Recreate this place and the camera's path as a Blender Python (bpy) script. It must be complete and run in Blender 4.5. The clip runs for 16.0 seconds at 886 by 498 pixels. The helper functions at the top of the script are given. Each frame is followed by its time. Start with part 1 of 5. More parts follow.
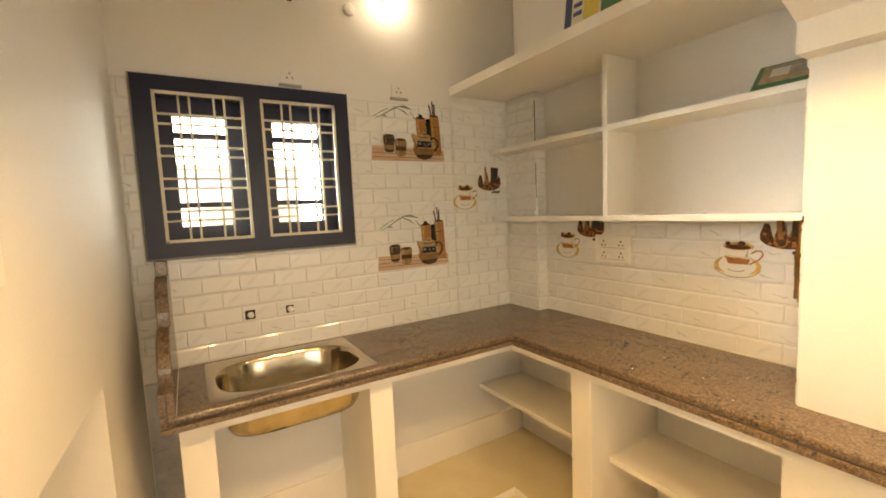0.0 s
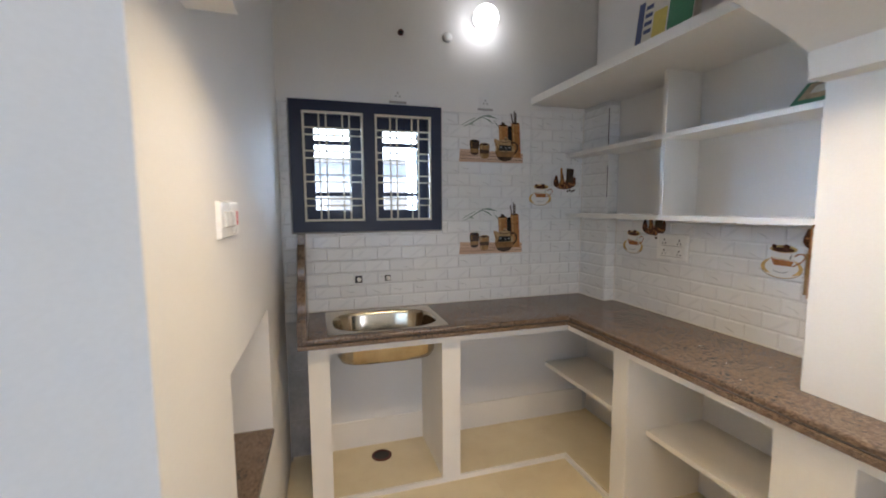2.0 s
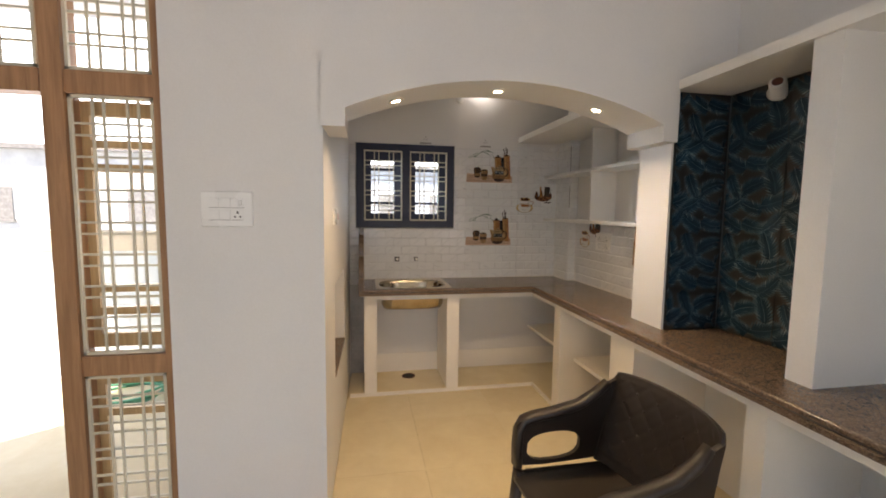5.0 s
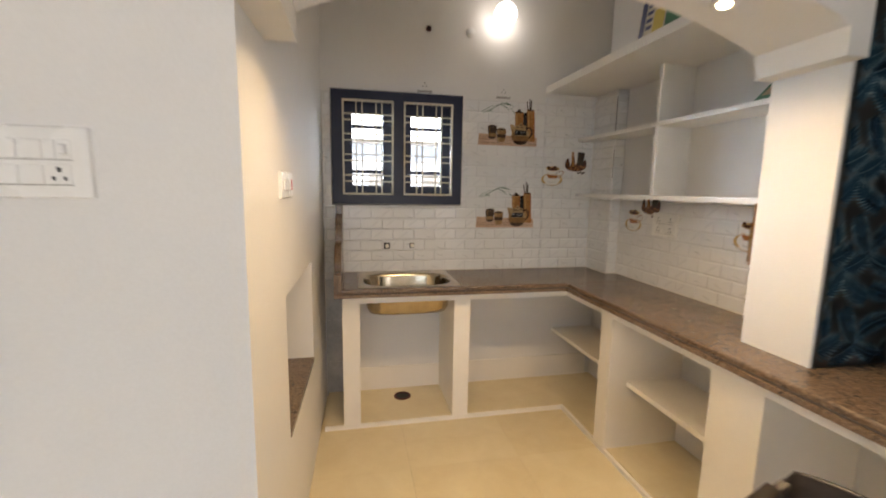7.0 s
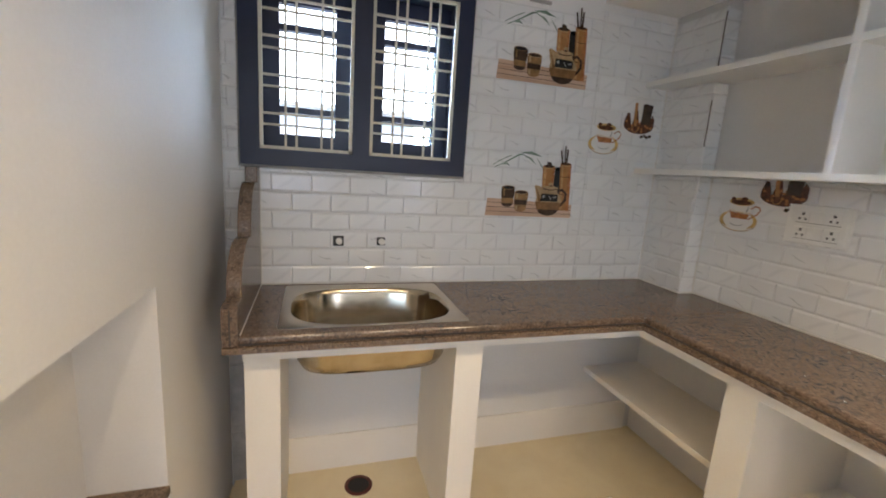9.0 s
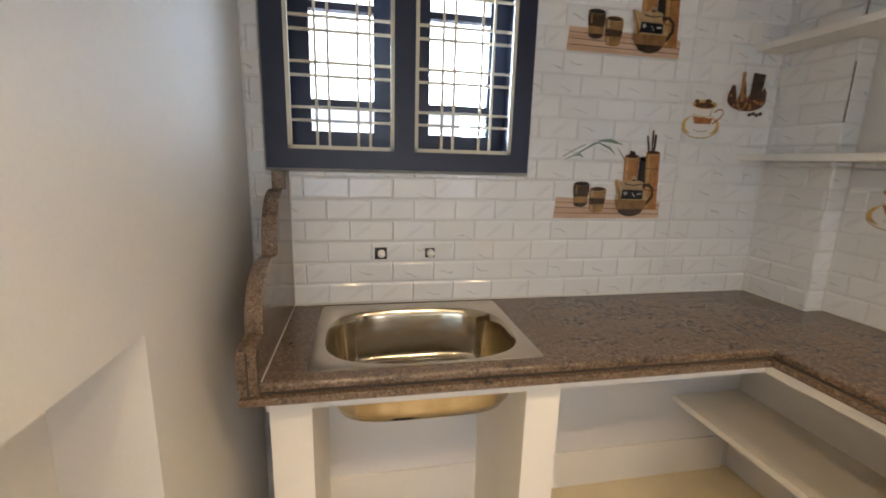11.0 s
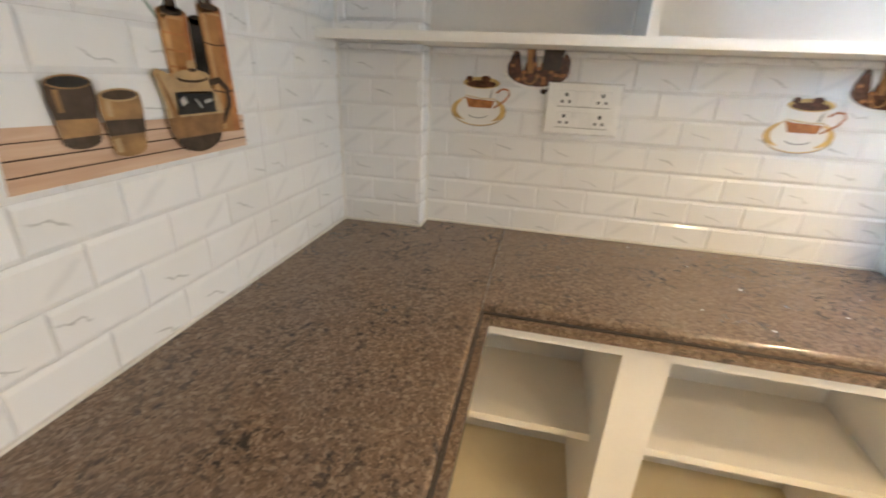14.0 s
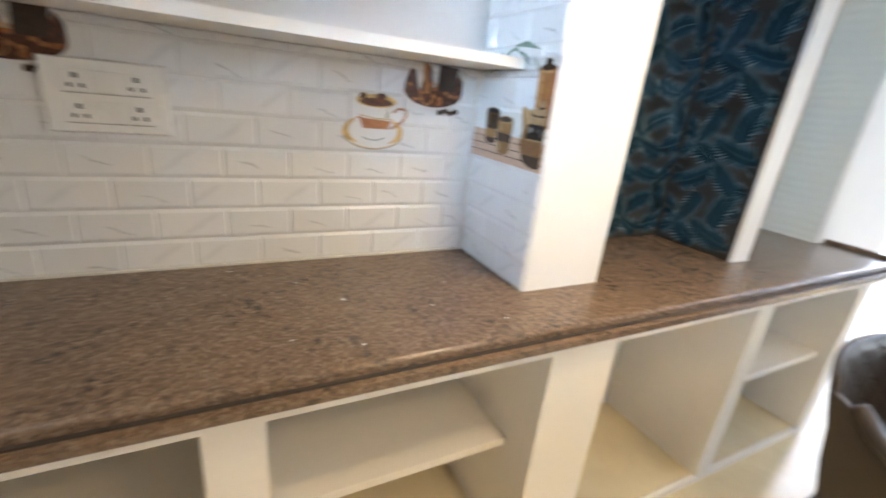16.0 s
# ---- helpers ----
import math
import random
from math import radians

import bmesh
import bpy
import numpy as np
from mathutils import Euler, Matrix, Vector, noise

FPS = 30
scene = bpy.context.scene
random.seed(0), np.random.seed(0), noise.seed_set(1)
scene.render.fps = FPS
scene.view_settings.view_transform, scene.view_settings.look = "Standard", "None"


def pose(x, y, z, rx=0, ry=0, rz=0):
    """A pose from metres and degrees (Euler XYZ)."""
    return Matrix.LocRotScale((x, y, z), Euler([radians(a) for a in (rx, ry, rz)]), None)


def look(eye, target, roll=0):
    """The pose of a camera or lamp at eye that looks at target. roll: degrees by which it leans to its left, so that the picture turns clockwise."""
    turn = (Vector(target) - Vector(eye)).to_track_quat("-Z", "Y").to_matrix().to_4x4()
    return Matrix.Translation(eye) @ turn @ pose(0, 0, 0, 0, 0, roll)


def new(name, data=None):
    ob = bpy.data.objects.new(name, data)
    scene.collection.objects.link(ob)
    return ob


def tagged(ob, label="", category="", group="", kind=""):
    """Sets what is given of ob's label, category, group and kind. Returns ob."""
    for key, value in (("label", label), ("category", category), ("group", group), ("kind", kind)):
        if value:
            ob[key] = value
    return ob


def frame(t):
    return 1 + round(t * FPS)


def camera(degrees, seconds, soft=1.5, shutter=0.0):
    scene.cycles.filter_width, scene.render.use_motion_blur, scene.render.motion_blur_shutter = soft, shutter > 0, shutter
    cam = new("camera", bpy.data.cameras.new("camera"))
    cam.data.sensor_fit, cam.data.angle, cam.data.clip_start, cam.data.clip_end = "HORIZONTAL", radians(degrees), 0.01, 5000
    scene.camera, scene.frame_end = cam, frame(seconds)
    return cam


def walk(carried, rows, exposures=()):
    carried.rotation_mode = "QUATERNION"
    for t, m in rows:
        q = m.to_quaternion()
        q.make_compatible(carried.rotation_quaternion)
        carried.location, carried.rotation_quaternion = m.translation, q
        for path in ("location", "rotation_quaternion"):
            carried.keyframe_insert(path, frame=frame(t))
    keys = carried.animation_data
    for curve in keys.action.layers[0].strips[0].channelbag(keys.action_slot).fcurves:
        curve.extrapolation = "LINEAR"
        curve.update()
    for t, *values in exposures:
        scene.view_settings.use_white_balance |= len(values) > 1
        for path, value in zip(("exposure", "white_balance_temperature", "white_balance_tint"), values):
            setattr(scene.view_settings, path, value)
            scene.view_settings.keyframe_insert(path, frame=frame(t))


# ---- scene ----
cam = camera(92.7, 16.0, soft=1.8, shutter=0.5)
PATH = [
    (0, (0.941, 0.32, 1.514), (1.969, 2.026, 1.327), -2.5),
    (0.5, (0.94, 0.314, 1.499), (1.996, 2.002, 1.321), -2.2),
    (1, (0.911, 0.297, 1.484), (1.984, 1.974, 1.297), -1.8),
    (1.5, (0.918, 0.153, 1.516), (1.769, 1.952, 1.317), -1.2),
    (2, (0.912, -0.121, 1.504), (1.492, 1.783, 1.304), -0.3),
    (2.5, (0.827, -0.43, 1.507), (1.374, 1.485, 1.317), 1.7),
    (3, (0.857, -0.721, 1.533), (1.301, 1.22, 1.351), 1.7),
    (3.5, (0.914, -0.954, 1.528), (1.256, 1.008, 1.347), 1.7),
    (4, (0.875, -1.181, 1.531), (1.235, 0.781, 1.381), 1.0),
    (4.2, (0.854, -1.266, 1.522), (1.215, 0.694, 1.363), 0.8),
    (5.2, (0.872, -1.40, 1.516), (1.24, 0.557, 1.335), 0.7),
    (6.5, (0.95, -0.872, 1.508), (1.323, 1.082, 1.297), 0.7),
    (7, (0.938, -0.509, 1.472), (1.346, 1.428, 1.19), 1.0),
    (7.5, (0.99, -0.172, 1.422), (1.365, 1.759, 1.061), 0.9),
    (8, (0.948, 0.172, 1.439), (1.533, 2.051, 1.084), 2.4),
    (8.5, (1.023, 0.451, 1.461), (1.619, 2.313, 1.041), 3.7),
    (9, (1.056, 0.647, 1.394), (1.643, 2.522, 1.02), 3.8),
    (11.5, (1.099, 1.112, 1.4), (1.446, 3.034, 0.97), 1.5),
    (12, (1.11, 1.364, 1.333), (1.45, 3.245, 0.742), 2.4),
    (12.5, (1.125, 1.535, 1.322), (1.466, 3.336, 0.522), 4.2),
    (13, (1.216, 1.718, 1.357), (1.786, 3.375, 0.393), 4.9),
    (13.5, (1.4, 1.773, 1.318), (2.915, 2.812, 0.527), 2.0),
    (14, (1.423, 1.774, 1.36), (3.229, 2.162, 0.593), 2.6),
    (14.5, (1.446, 1.735, 1.349), (3.316, 1.896, 0.657), 4.4),
    (15, (1.57, 1.627, 1.327), (3.451, 1.595, 0.647), 5.0),
    (15.5, (1.645, 1.54, 1.34), (3.488, 1.181, 0.649), 2.8),
    (16, (1.636, 1.466, 1.347), (3.3, 0.582, 0.679), 6.0),
]
EXPOSURES = [(0, 2.08, 11040, 14), (0.5, 1.57, 7640, 14), (1, 1.54, 6494, 12), (1.5, 1.45, 6494, 11), (2, 1.47, 5826, 13), (2.5, 1.47, 5902, 14), (3, 1.33, 6295, 15), (3.5, 1.05, 6590, 16), (4, 1.10, 6876, 17), (6.5, 1.40, 7162, 16), (7, 1.57, 7067, 15), (7.5, 1.43, 6876, 14), (8, 1.20, 6670, 14), (8.5, 1.52, 6206, 13), (9, 1.70, 5960, 13), (11.5, 1.83, 6509, 14), (12, 2.25, 6470, 15), (12.5, 2.45, 6623, 15), (13, 2.62, 6110, 14), (13.5, 2.74, 6463, 12), (14, 2.41, 6373, 11), (14.5, 2.23, 6078, 13), (15, 2.30, 6326, 11), (15.5, 2.07, 6206, 12), (16, 2.10, 5969, 11)]
walk(cam, [(t, look(eye, target, roll)) for t, eye, target, roll in PATH], EXPOSURES)

# ---- world, sun, lamps, exposure ----
def principled(name, color, rough=0.5, metal=0.0):
    m = bpy.data.materials.new(name)
    m.use_nodes = True
    b = m.node_tree.nodes["Principled BSDF"]
    b.inputs["Base Color"].default_value = (*color, 1)
    b.inputs["Roughness"].default_value = rough
    b.inputs["Metallic"].default_value = metal
    return m, m.node_tree, b


world = bpy.data.worlds.new("world")
scene.world = world
world.use_nodes = True
sky = world.node_tree.nodes.new("ShaderNodeTexSky")
sky.sky_type, sky.sun_disc = "NISHITA", False
sky.sun_elevation, sky.sun_rotation = radians(58), radians(233)
world.node_tree.links.new(sky.outputs[0], world.node_tree.nodes["Background"].inputs[0])
world.node_tree.nodes["Background"].inputs[1].default_value = 0.15


def lamp(name, kind, at, target, power, color, **kw):
    d = bpy.data.lights.new(name, kind)
    d.energy, d.color = power, color
    if kind == "AREA":
        d.shape, d.size, d.size_y = "RECTANGLE", kw["size"][0], kw["size"][1]
        d.spread = radians(kw.get("spread", 180))
    else:
        d.angle = kw["angle"]
    ob = new(name, d)
    ob.matrix_world = look(at, target)
    return ob


DAY = (0.82, 0.91, 1.0)
WARM = (1.0, 0.74, 0.42)
lamp("sun", "SUN", (-4, -3, 8), (0, 0, 0), 5.0, (1.0, 0.95, 0.88), angle=radians(0.5))
lamp("kitchen_window_daylight", "AREA", (-0.35, 4.3, 1.95), (2.5, 0.82, 1.3), 22, (0.55, 0.77, 1.0), size=(1.3, 1.2), spread=50)
lamp("kitchen_window_skylight", "AREA", (2.75, 5.2, 2.1), (0.72, 1.1, 1.6), 5, (0.66, 0.83, 1.0), size=(1.4, 1.4), spread=75)
lamp("side_window_daylight", "AREA", (-0.45, 0.86, 1.35), (-0.2, -3, 1.1), 3.4, DAY, size=(0.9, 2.0))
lamp("living_window_daylight", "AREA", (0.2, -3.85, 1.5), (1.0, 0, 1.3), 5.2, (0.67, 0.80, 1.0), size=(2.2, 1.6))
# added lamp in an assumed east opening, brightens the floor past the counter
lamp("assumed_east_daylight", "AREA", (3.02, -3.12, 1.1), (1.5, -2.2, 0.5), 14, (0.84, 0.87, 1.0), size=(0.9, 2.0))
SPOTS = ((1.015, 2.0365), (1.52, 2.1126), (2.056, 2.0499))
for sx, sz in SPOTS:
    # each one faces square off the curved soffit
    lamp("arch_spot_light", "AREA", (sx, 0.675, sz - 0.014), (sx + (1.56 - sx) * 0.42, 0.675, sz - 1), 1.75, WARM, size=(0.045, 0.045), spread=140)
BULB = (1.915, 2.30, 2.62)


# ---- materials ----
def noise_node(nt, scale, detail=4.0, rough=0.55, coord=None, distortion=0.0):
    n = nt.nodes.new("ShaderNodeTexNoise")
    n.inputs["Scale"].default_value, n.inputs["Detail"].default_value = scale, detail
    n.inputs["Roughness"].default_value, n.inputs["Distortion"].default_value = rough, distortion
    if coord:
        nt.links.new(coord, n.inputs["Vector"])
    return n


def ramp_node(nt, fac, stops):
    r = nt.nodes.new("ShaderNodeValToRGB")
    e = r.color_ramp.elements
    while len(e) < len(stops):
        e.new(0.5)
    for el, (p, c) in zip(e, stops):
        el.position, el.color = p, (*c, 1)
    nt.links.new(fac, r.inputs[0])
    return r


def mix_node(nt, fac, a, b, mode="MIX"):
    m = nt.nodes.new("ShaderNodeMix")
    m.data_type, m.blend_type = "RGBA", mode
    for sock, v in ((m.inputs[0], fac), (m.inputs[6], a), (m.inputs[7], b)):
        if isinstance(v, (int, float)):
            sock.default_value = v
        elif isinstance(v, tuple):
            sock.default_value = (*v, 1)
        else:
            nt.links.new(v, sock)
    return m.outputs[2]


def bump_node(nt, b, height, strength, distance=0.002):
    n = nt.nodes.new("ShaderNodeBump")
    n.inputs["Strength"].default_value, n.inputs["Distance"].default_value = strength, distance
    nt.links.new(height, n.inputs["Height"])
    nt.links.new(n.outputs[0], b.inputs["Normal"])


def position(nt):
    return nt.nodes.new("ShaderNodeNewGeometry").outputs["Position"]


def surface(name, color, rough=0.5, metal=0.0, vary=0.12, big=1.6, fine=60.0, bump=0.15, dist=0.001):
    """A plain surface with broad stains, fine grain and slight relief."""
    m, nt, b = principled(name, color, rough, metal)
    p = position(nt)
    n1, n2 = noise_node(nt, big, 5, 0.6, p), noise_node(nt, fine, 4, 0.6, p)
    lo, hi = tuple(c * (1 - vary) for c in color), tuple(min(1, c * (1 + vary * 0.6)) for c in color)
    c1 = ramp_node(nt, n1.outputs[0], ((0.3, lo), (0.7, hi)))
    c2 = mix_node(nt, 0.18, c1.outputs[0], ramp_node(nt, n2.outputs[0], ((0.3, (0.35, 0.35, 0.35)), (0.7, (0.65, 0.65, 0.65)))).outputs[0], "OVERLAY")
    nt.links.new(c2, b.inputs["Base Color"])
    r = nt.nodes.new("ShaderNodeMapRange")
    r.inputs[3].default_value, r.inputs[4].default_value = max(0.02, rough * 0.8), min(1, rough * 1.2)
    nt.links.new(n1.outputs[0], r.inputs[0])
    nt.links.new(r.outputs[0], b.inputs["Roughness"])
    if bump:
        bump_node(nt, b, n2.outputs[0], bump, dist)
    return m


PAINT = surface("white_wall_paint", (0.74, 0.725, 0.70), 0.62, vary=0.05, big=1.1, fine=140, bump=0.12)
CREAM = surface("cream_cabinet_plaster", (0.84, 0.80, 0.73), 0.55, vary=0.06, big=2.0, fine=120, bump=0.15)
SHELF = surface("white_shelf_paint", (0.80, 0.78, 0.74), 0.45, vary=0.05, big=2.2, fine=110, bump=0.1)
CEIL = surface("ceiling_paint", (0.82, 0.82, 0.81), 0.7, vary=0.03)
GROUT = surface("pale_grey_grout", (0.66, 0.65, 0.635), 0.8, vary=0.12, fine=200, bump=0.3)
IRON = surface("dark_navy_frame_paint", (0.006, 0.010, 0.036), 0.42, vary=0.3, fine=50, bump=0.1)
GRILLE = surface("cream_grille_paint", (0.66, 0.60, 0.46), 0.45, vary=0.15, fine=90, bump=0.2)
PLASTIC = surface("dark_brown_plastic", (0.026, 0.018, 0.013), 0.36, vary=0.2, fine=200, bump=0.1)
PLATE = surface("white_switch_plastic", (0.80, 0.79, 0.76), 0.28, vary=0.02, bump=0)
# black for the shade inside holes, and for the niche tile joints
DARK = surface("recess_shade_and_joint_black", (0.012, 0.011, 0.010), 0.6, vary=0.3)
CEMENT = surface("grey_cement", (0.36, 0.34, 0.31), 0.85, vary=0.3, big=9, fine=120, bump=0.5)
EARTH = surface("pale_concrete_ground", (0.30, 0.31, 0.33), 0.8, vary=0.2)
OUTFLOOR = surface("outdoor_grey_floor", (0.72, 0.77, 0.82), 0.5, vary=0.12)
HOSE = surface("green_hose_rubber", (0.10, 0.36, 0.22), 0.4, vary=0.15)
GREENBOOK = surface("green_book_cover", (0.04, 0.22, 0.10), 0.3, vary=0.2)
PAGES = surface("paper_pages", (0.72, 0.68, 0.58), 0.7, vary=0.08)
TAN = surface("tan_print", (0.45, 0.33, 0.18), 0.35, vary=0.4, big=30)
NAVY = surface("navy_print", (0.03, 0.05, 0.16), 0.35)
YELLOW = surface("yellow_print", (0.7, 0.58, 0.12), 0.35)
RED = surface("red_plastic", (0.6, 0.03, 0.02), 0.35)


def wood_material(name, dark, light, rough=0.45, axis=2):
    m, nt, b = principled(name, light, rough)
    mp = nt.nodes.new("ShaderNodeMapping")
    mp.inputs["Scale"].default_value = tuple(2.5 if i == axis else 38 for i in range(3))
    nt.links.new(position(nt), mp.inputs[0])
    n = noise_node(nt, 1.0, 6, 0.65, mp.outputs[0], 0.6)
    nt.links.new(ramp_node(nt, n.outputs[0], ((0.3, dark), (0.68, light))).outputs[0], b.inputs["Base Color"])
    bump_node(nt, b, n.outputs[0], 0.25, 0.001)
    return m


WOOD = wood_material("brown_varnished_wood", (0.27, 0.135, 0.062), (0.46, 0.25, 0.125))
SASH = wood_material("light_sash_wood", (0.42, 0.27, 0.12), (0.64, 0.44, 0.23))


def math_node(nt, op, a, b=0.0, c=0.0):
    n = nt.nodes.new("ShaderNodeMath")
    n.operation = op
    for sock, v in zip(n.inputs, (a, b, c)):
        if isinstance(v, (int, float)):
            sock.default_value = v
        else:
            nt.links.new(v, sock)
    return n.outputs[0]


def granite_material():
    m, nt, b = principled("speckled_brown_granite", (0.2, 0.15, 0.11), 0.16)
    p = position(nt)
    wob = noise_node(nt, 70, 3, 0.6, p)
    add = nt.nodes.new("ShaderNodeMix")
    add.data_type, add.inputs[0].default_value = "VECTOR", 0.014
    nt.links.new(p, add.inputs[4])
    nt.links.new(wob.outputs["Color"], add.inputs[5])
    grains = []
    for scale in (240, 105):
        v = nt.nodes.new("ShaderNodeTexVoronoi")
        v.inputs["Scale"].default_value = scale
        nt.links.new(add.outputs[1], v.inputs["Vector"])
        bw = nt.nodes.new("ShaderNodeSeparateColor")
        nt.links.new(v.outputs["Color"], bw.inputs[0])
        grains.append(bw)
    c = ramp_node(nt, grains[0].outputs[0], ((0.0, (0.090, 0.060, 0.041)), (0.16, (0.128, 0.086, 0.057)), (0.42, (0.162, 0.110, 0.073)), (0.75, (0.194, 0.134, 0.091)), (0.97, (0.255, 0.190, 0.135))))
    # tan and pinkish crystals among the fine grain
    lump = ramp_node(nt, grains[1].outputs[0], ((0.0, (0.30, 0.29, 0.28)), (0.2, (0.44, 0.43, 0.42)), (0.6, (0.52, 0.50, 0.48)), (1.0, (0.66, 0.62, 0.58))))
    base = mix_node(nt, 0.28, c.outputs[0], lump.outputs[0], "OVERLAY")
    # black mica flecks gathered in loose drifts
    drift = ramp_node(nt, noise_node(nt, 13, 4, 0.65, p).outputs[0], ((0.44, (0, 0, 0)), (0.66, (1, 1, 1))))
    fleck = ramp_node(nt, noise_node(nt, 66, 4, 0.7, add.outputs[1], 0.4).outputs[0], ((0.50, (0, 0, 0)), (0.585, (1, 1, 1))))
    dark = mix_node(nt, 1.0, drift.outputs[0], fleck.outputs[0], "MULTIPLY")
    spread = mix_node(nt, 0.16, dark, fleck.outputs[0], "ADD")
    nt.links.new(mix_node(nt, math_node(nt, "MULTIPLY", spread, 0.85), base, (0.034, 0.028, 0.025)), b.inputs["Base Color"])
    r = nt.nodes.new("ShaderNodeMapRange")
    r.inputs[3].default_value, r.inputs[4].default_value = 0.12, 0.30
    nt.links.new(noise_node(nt, 3, 4, 0.6, p).outputs[0], r.inputs[0])
    nt.links.new(r.outputs[0], b.inputs["Roughness"])
    bump_node(nt, b, grains[0].outputs[1], 0.04, 0.0006)
    return m


GRANITE = granite_material()


def fade(nt, value, full, none):
    """1 where value is at or under full, falling to 0 at none."""
    r = nt.nodes.new("ShaderNodeMapRange")
    r.interpolation_type = "SMOOTHSTEP"
    for k, v in ((1, full), (2, none), (3, 1.0), (4, 0.0)):
        r.inputs[k].default_value = v
    nt.links.new(value, r.inputs[0])
    return r.outputs[0]


def brick_tile_material():
    """Glazed white tile printed with a slanting grey smear or a small dark squiggle, by the piece."""
    m, nt, b = principled("white_marble_glaze", (0.8, 0.8, 0.79), 0.11)
    info = nt.nodes.new("ShaderNodeObjectInfo")
    rand = info.outputs["Random"]
    xyz = nt.nodes.new("ShaderNodeSeparateXYZ")
    nt.links.new(nt.nodes.new("ShaderNodeTexCoord").outputs["Object"], xyz.inputs[0])
    x, z = xyz.outputs["X"], xyz.outputs["Z"]
    p = position(nt)
    wob = math_node(nt, "MULTIPLY_ADD", noise_node(nt, 26, 4, 0.6, p).outputs[0], 0.05, -0.025)
    fine = math_node(nt, "MULTIPLY_ADD", noise_node(nt, 110, 3, 0.6, p).outputs[0], 0.008, -0.004)
    shift = math_node(nt, "MULTIPLY_ADD", math_node(nt, "FRACT", math_node(nt, "MULTIPLY", rand, 7.3)), 0.09, -0.045)
    # broad smear rising to the right
    d1 = math_node(nt, "ADD", math_node(nt, "SUBTRACT", math_node(nt, "MULTIPLY_ADD", z, -1.25, x), shift), math_node(nt, "MULTIPLY", wob, 0.55))
    smear = math_node(nt, "MULTIPLY", fade(nt, math_node(nt, "ABSOLUTE", d1), 0.0010, 0.018), fade(nt, math_node(nt, "ABSOLUTE", math_node(nt, "ADD", z, math_node(nt, "MULTIPLY", wob, 0.8))), 0.012, 0.030))
    smear = math_node(nt, "MULTIPLY", smear, math_node(nt, "GREATER_THAN", rand, 0.55))
    # thin squiggle falling to the right
    d2 = math_node(nt, "ADD", math_node(nt, "ADD", math_node(nt, "MULTIPLY_ADD", x, 0.32, z), 0.010), math_node(nt, "ADD", math_node(nt, "MULTIPLY", wob, 0.75), fine))
    along = math_node(nt, "ABSOLUTE", math_node(nt, "SUBTRACT", x, shift))
    line = math_node(nt, "MULTIPLY", fade(nt, math_node(nt, "ABSOLUTE", d2), 0.0004, 0.0026), fade(nt, along, 0.014, 0.032))
    line = math_node(nt, "MULTIPLY", line, math_node(nt, "LESS_THAN", rand, 0.50))
    tone = ramp_node(nt, rand, ((0.0, (0.73, 0.728, 0.72)), (1.0, (0.78, 0.777, 0.77))))
    c1 = mix_node(nt, math_node(nt, "MULTIPLY", smear, 0.22), tone.outputs[0], (0.44, 0.44, 0.45))
    nt.links.new(mix_node(nt, math_node(nt, "MULTIPLY", line, 0.55), c1, (0.25, 0.245, 0.24)), b.inputs["Base Color"])
    bump_node(nt, b, noise_node(nt, 18, 2, 0.5, p).outputs[0], 0.05, 0.002)
    return m


BRICK = brick_tile_material()


def floor_material():
    m, nt, b = principled("cream_vitrified_tile", (0.70, 0.62, 0.49), 0.14)
    p = position(nt)
    info = nt.nodes.new("ShaderNodeObjectInfo")
    n = noise_node(nt, 5, 6, 0.65, p, 0.4)
    c = ramp_node(nt, n.outputs[0], ((0.3, (0.71, 0.595, 0.385)), (0.7, (0.78, 0.675, 0.455))))
    t = ramp_node(nt, info.outputs["Random"], ((0, (0.48, 0.48, 0.48)), (1, (0.53, 0.53, 0.53))))
    nt.links.new(mix_node(nt, 1.0, c.outputs[0], t.outputs[0], "OVERLAY"), b.inputs["Base Color"])
    d = noise_node(nt, 2.2, 5, 0.6, p)
    r = nt.nodes.new("ShaderNodeMapRange")
    r.inputs[3].default_value, r.inputs[4].default_value = 0.10, 0.30
    nt.links.new(d.outputs[0], r.inputs[0])
    nt.links.new(r.outputs[0], b.inputs["Roughness"])
    return m


FLOOR = floor_material()


def steel_material():
    m, nt, b = principled("worn_steel_reflection_tint", (0.62, 0.57, 0.49), 0.2, 1.0)
    p = position(nt)
    n = noise_node(nt, 12, 5, 0.6, p)
    r = nt.nodes.new("ShaderNodeMapRange")
    r.inputs[3].default_value, r.inputs[4].default_value = 0.07, 0.20
    nt.links.new(n.outputs[0], r.inputs[0])
    nt.links.new(r.outputs[0], b.inputs["Roughness"])
    # golden-brown patches put the warm room's reflections into the steel's colour
    c = ramp_node(nt, n.outputs[0], ((0.25, (0.38, 0.31, 0.205)), (0.6, (0.55, 0.475, 0.355))))
    nt.links.new(c.outputs[0], b.inputs["Base Color"])
    bump_node(nt, b, noise_node(nt, 18, 3, 0.5, p).outputs[0], 0.12, 0.003)
    return m


STEEL = steel_material()
SATIN = surface("satin_steel_rim", (0.60, 0.53, 0.43), 0.32, 1.0, vary=0.08, big=9, fine=80, bump=0.06)
GLASS, gnt, gb = principled("clear_window_glass", (0.95, 0.98, 0.98), 0.02)
gb.inputs["Transmission Weight"].default_value, gb.inputs["IOR"].default_value = 1.0, 1.45


def glow(name, color, strength):
    m, nt, b = principled(name, color, 0.4)
    b.inputs["Emission Color"].default_value = (*color, 1)
    b.inputs["Emission Strength"].default_value = strength
    return m


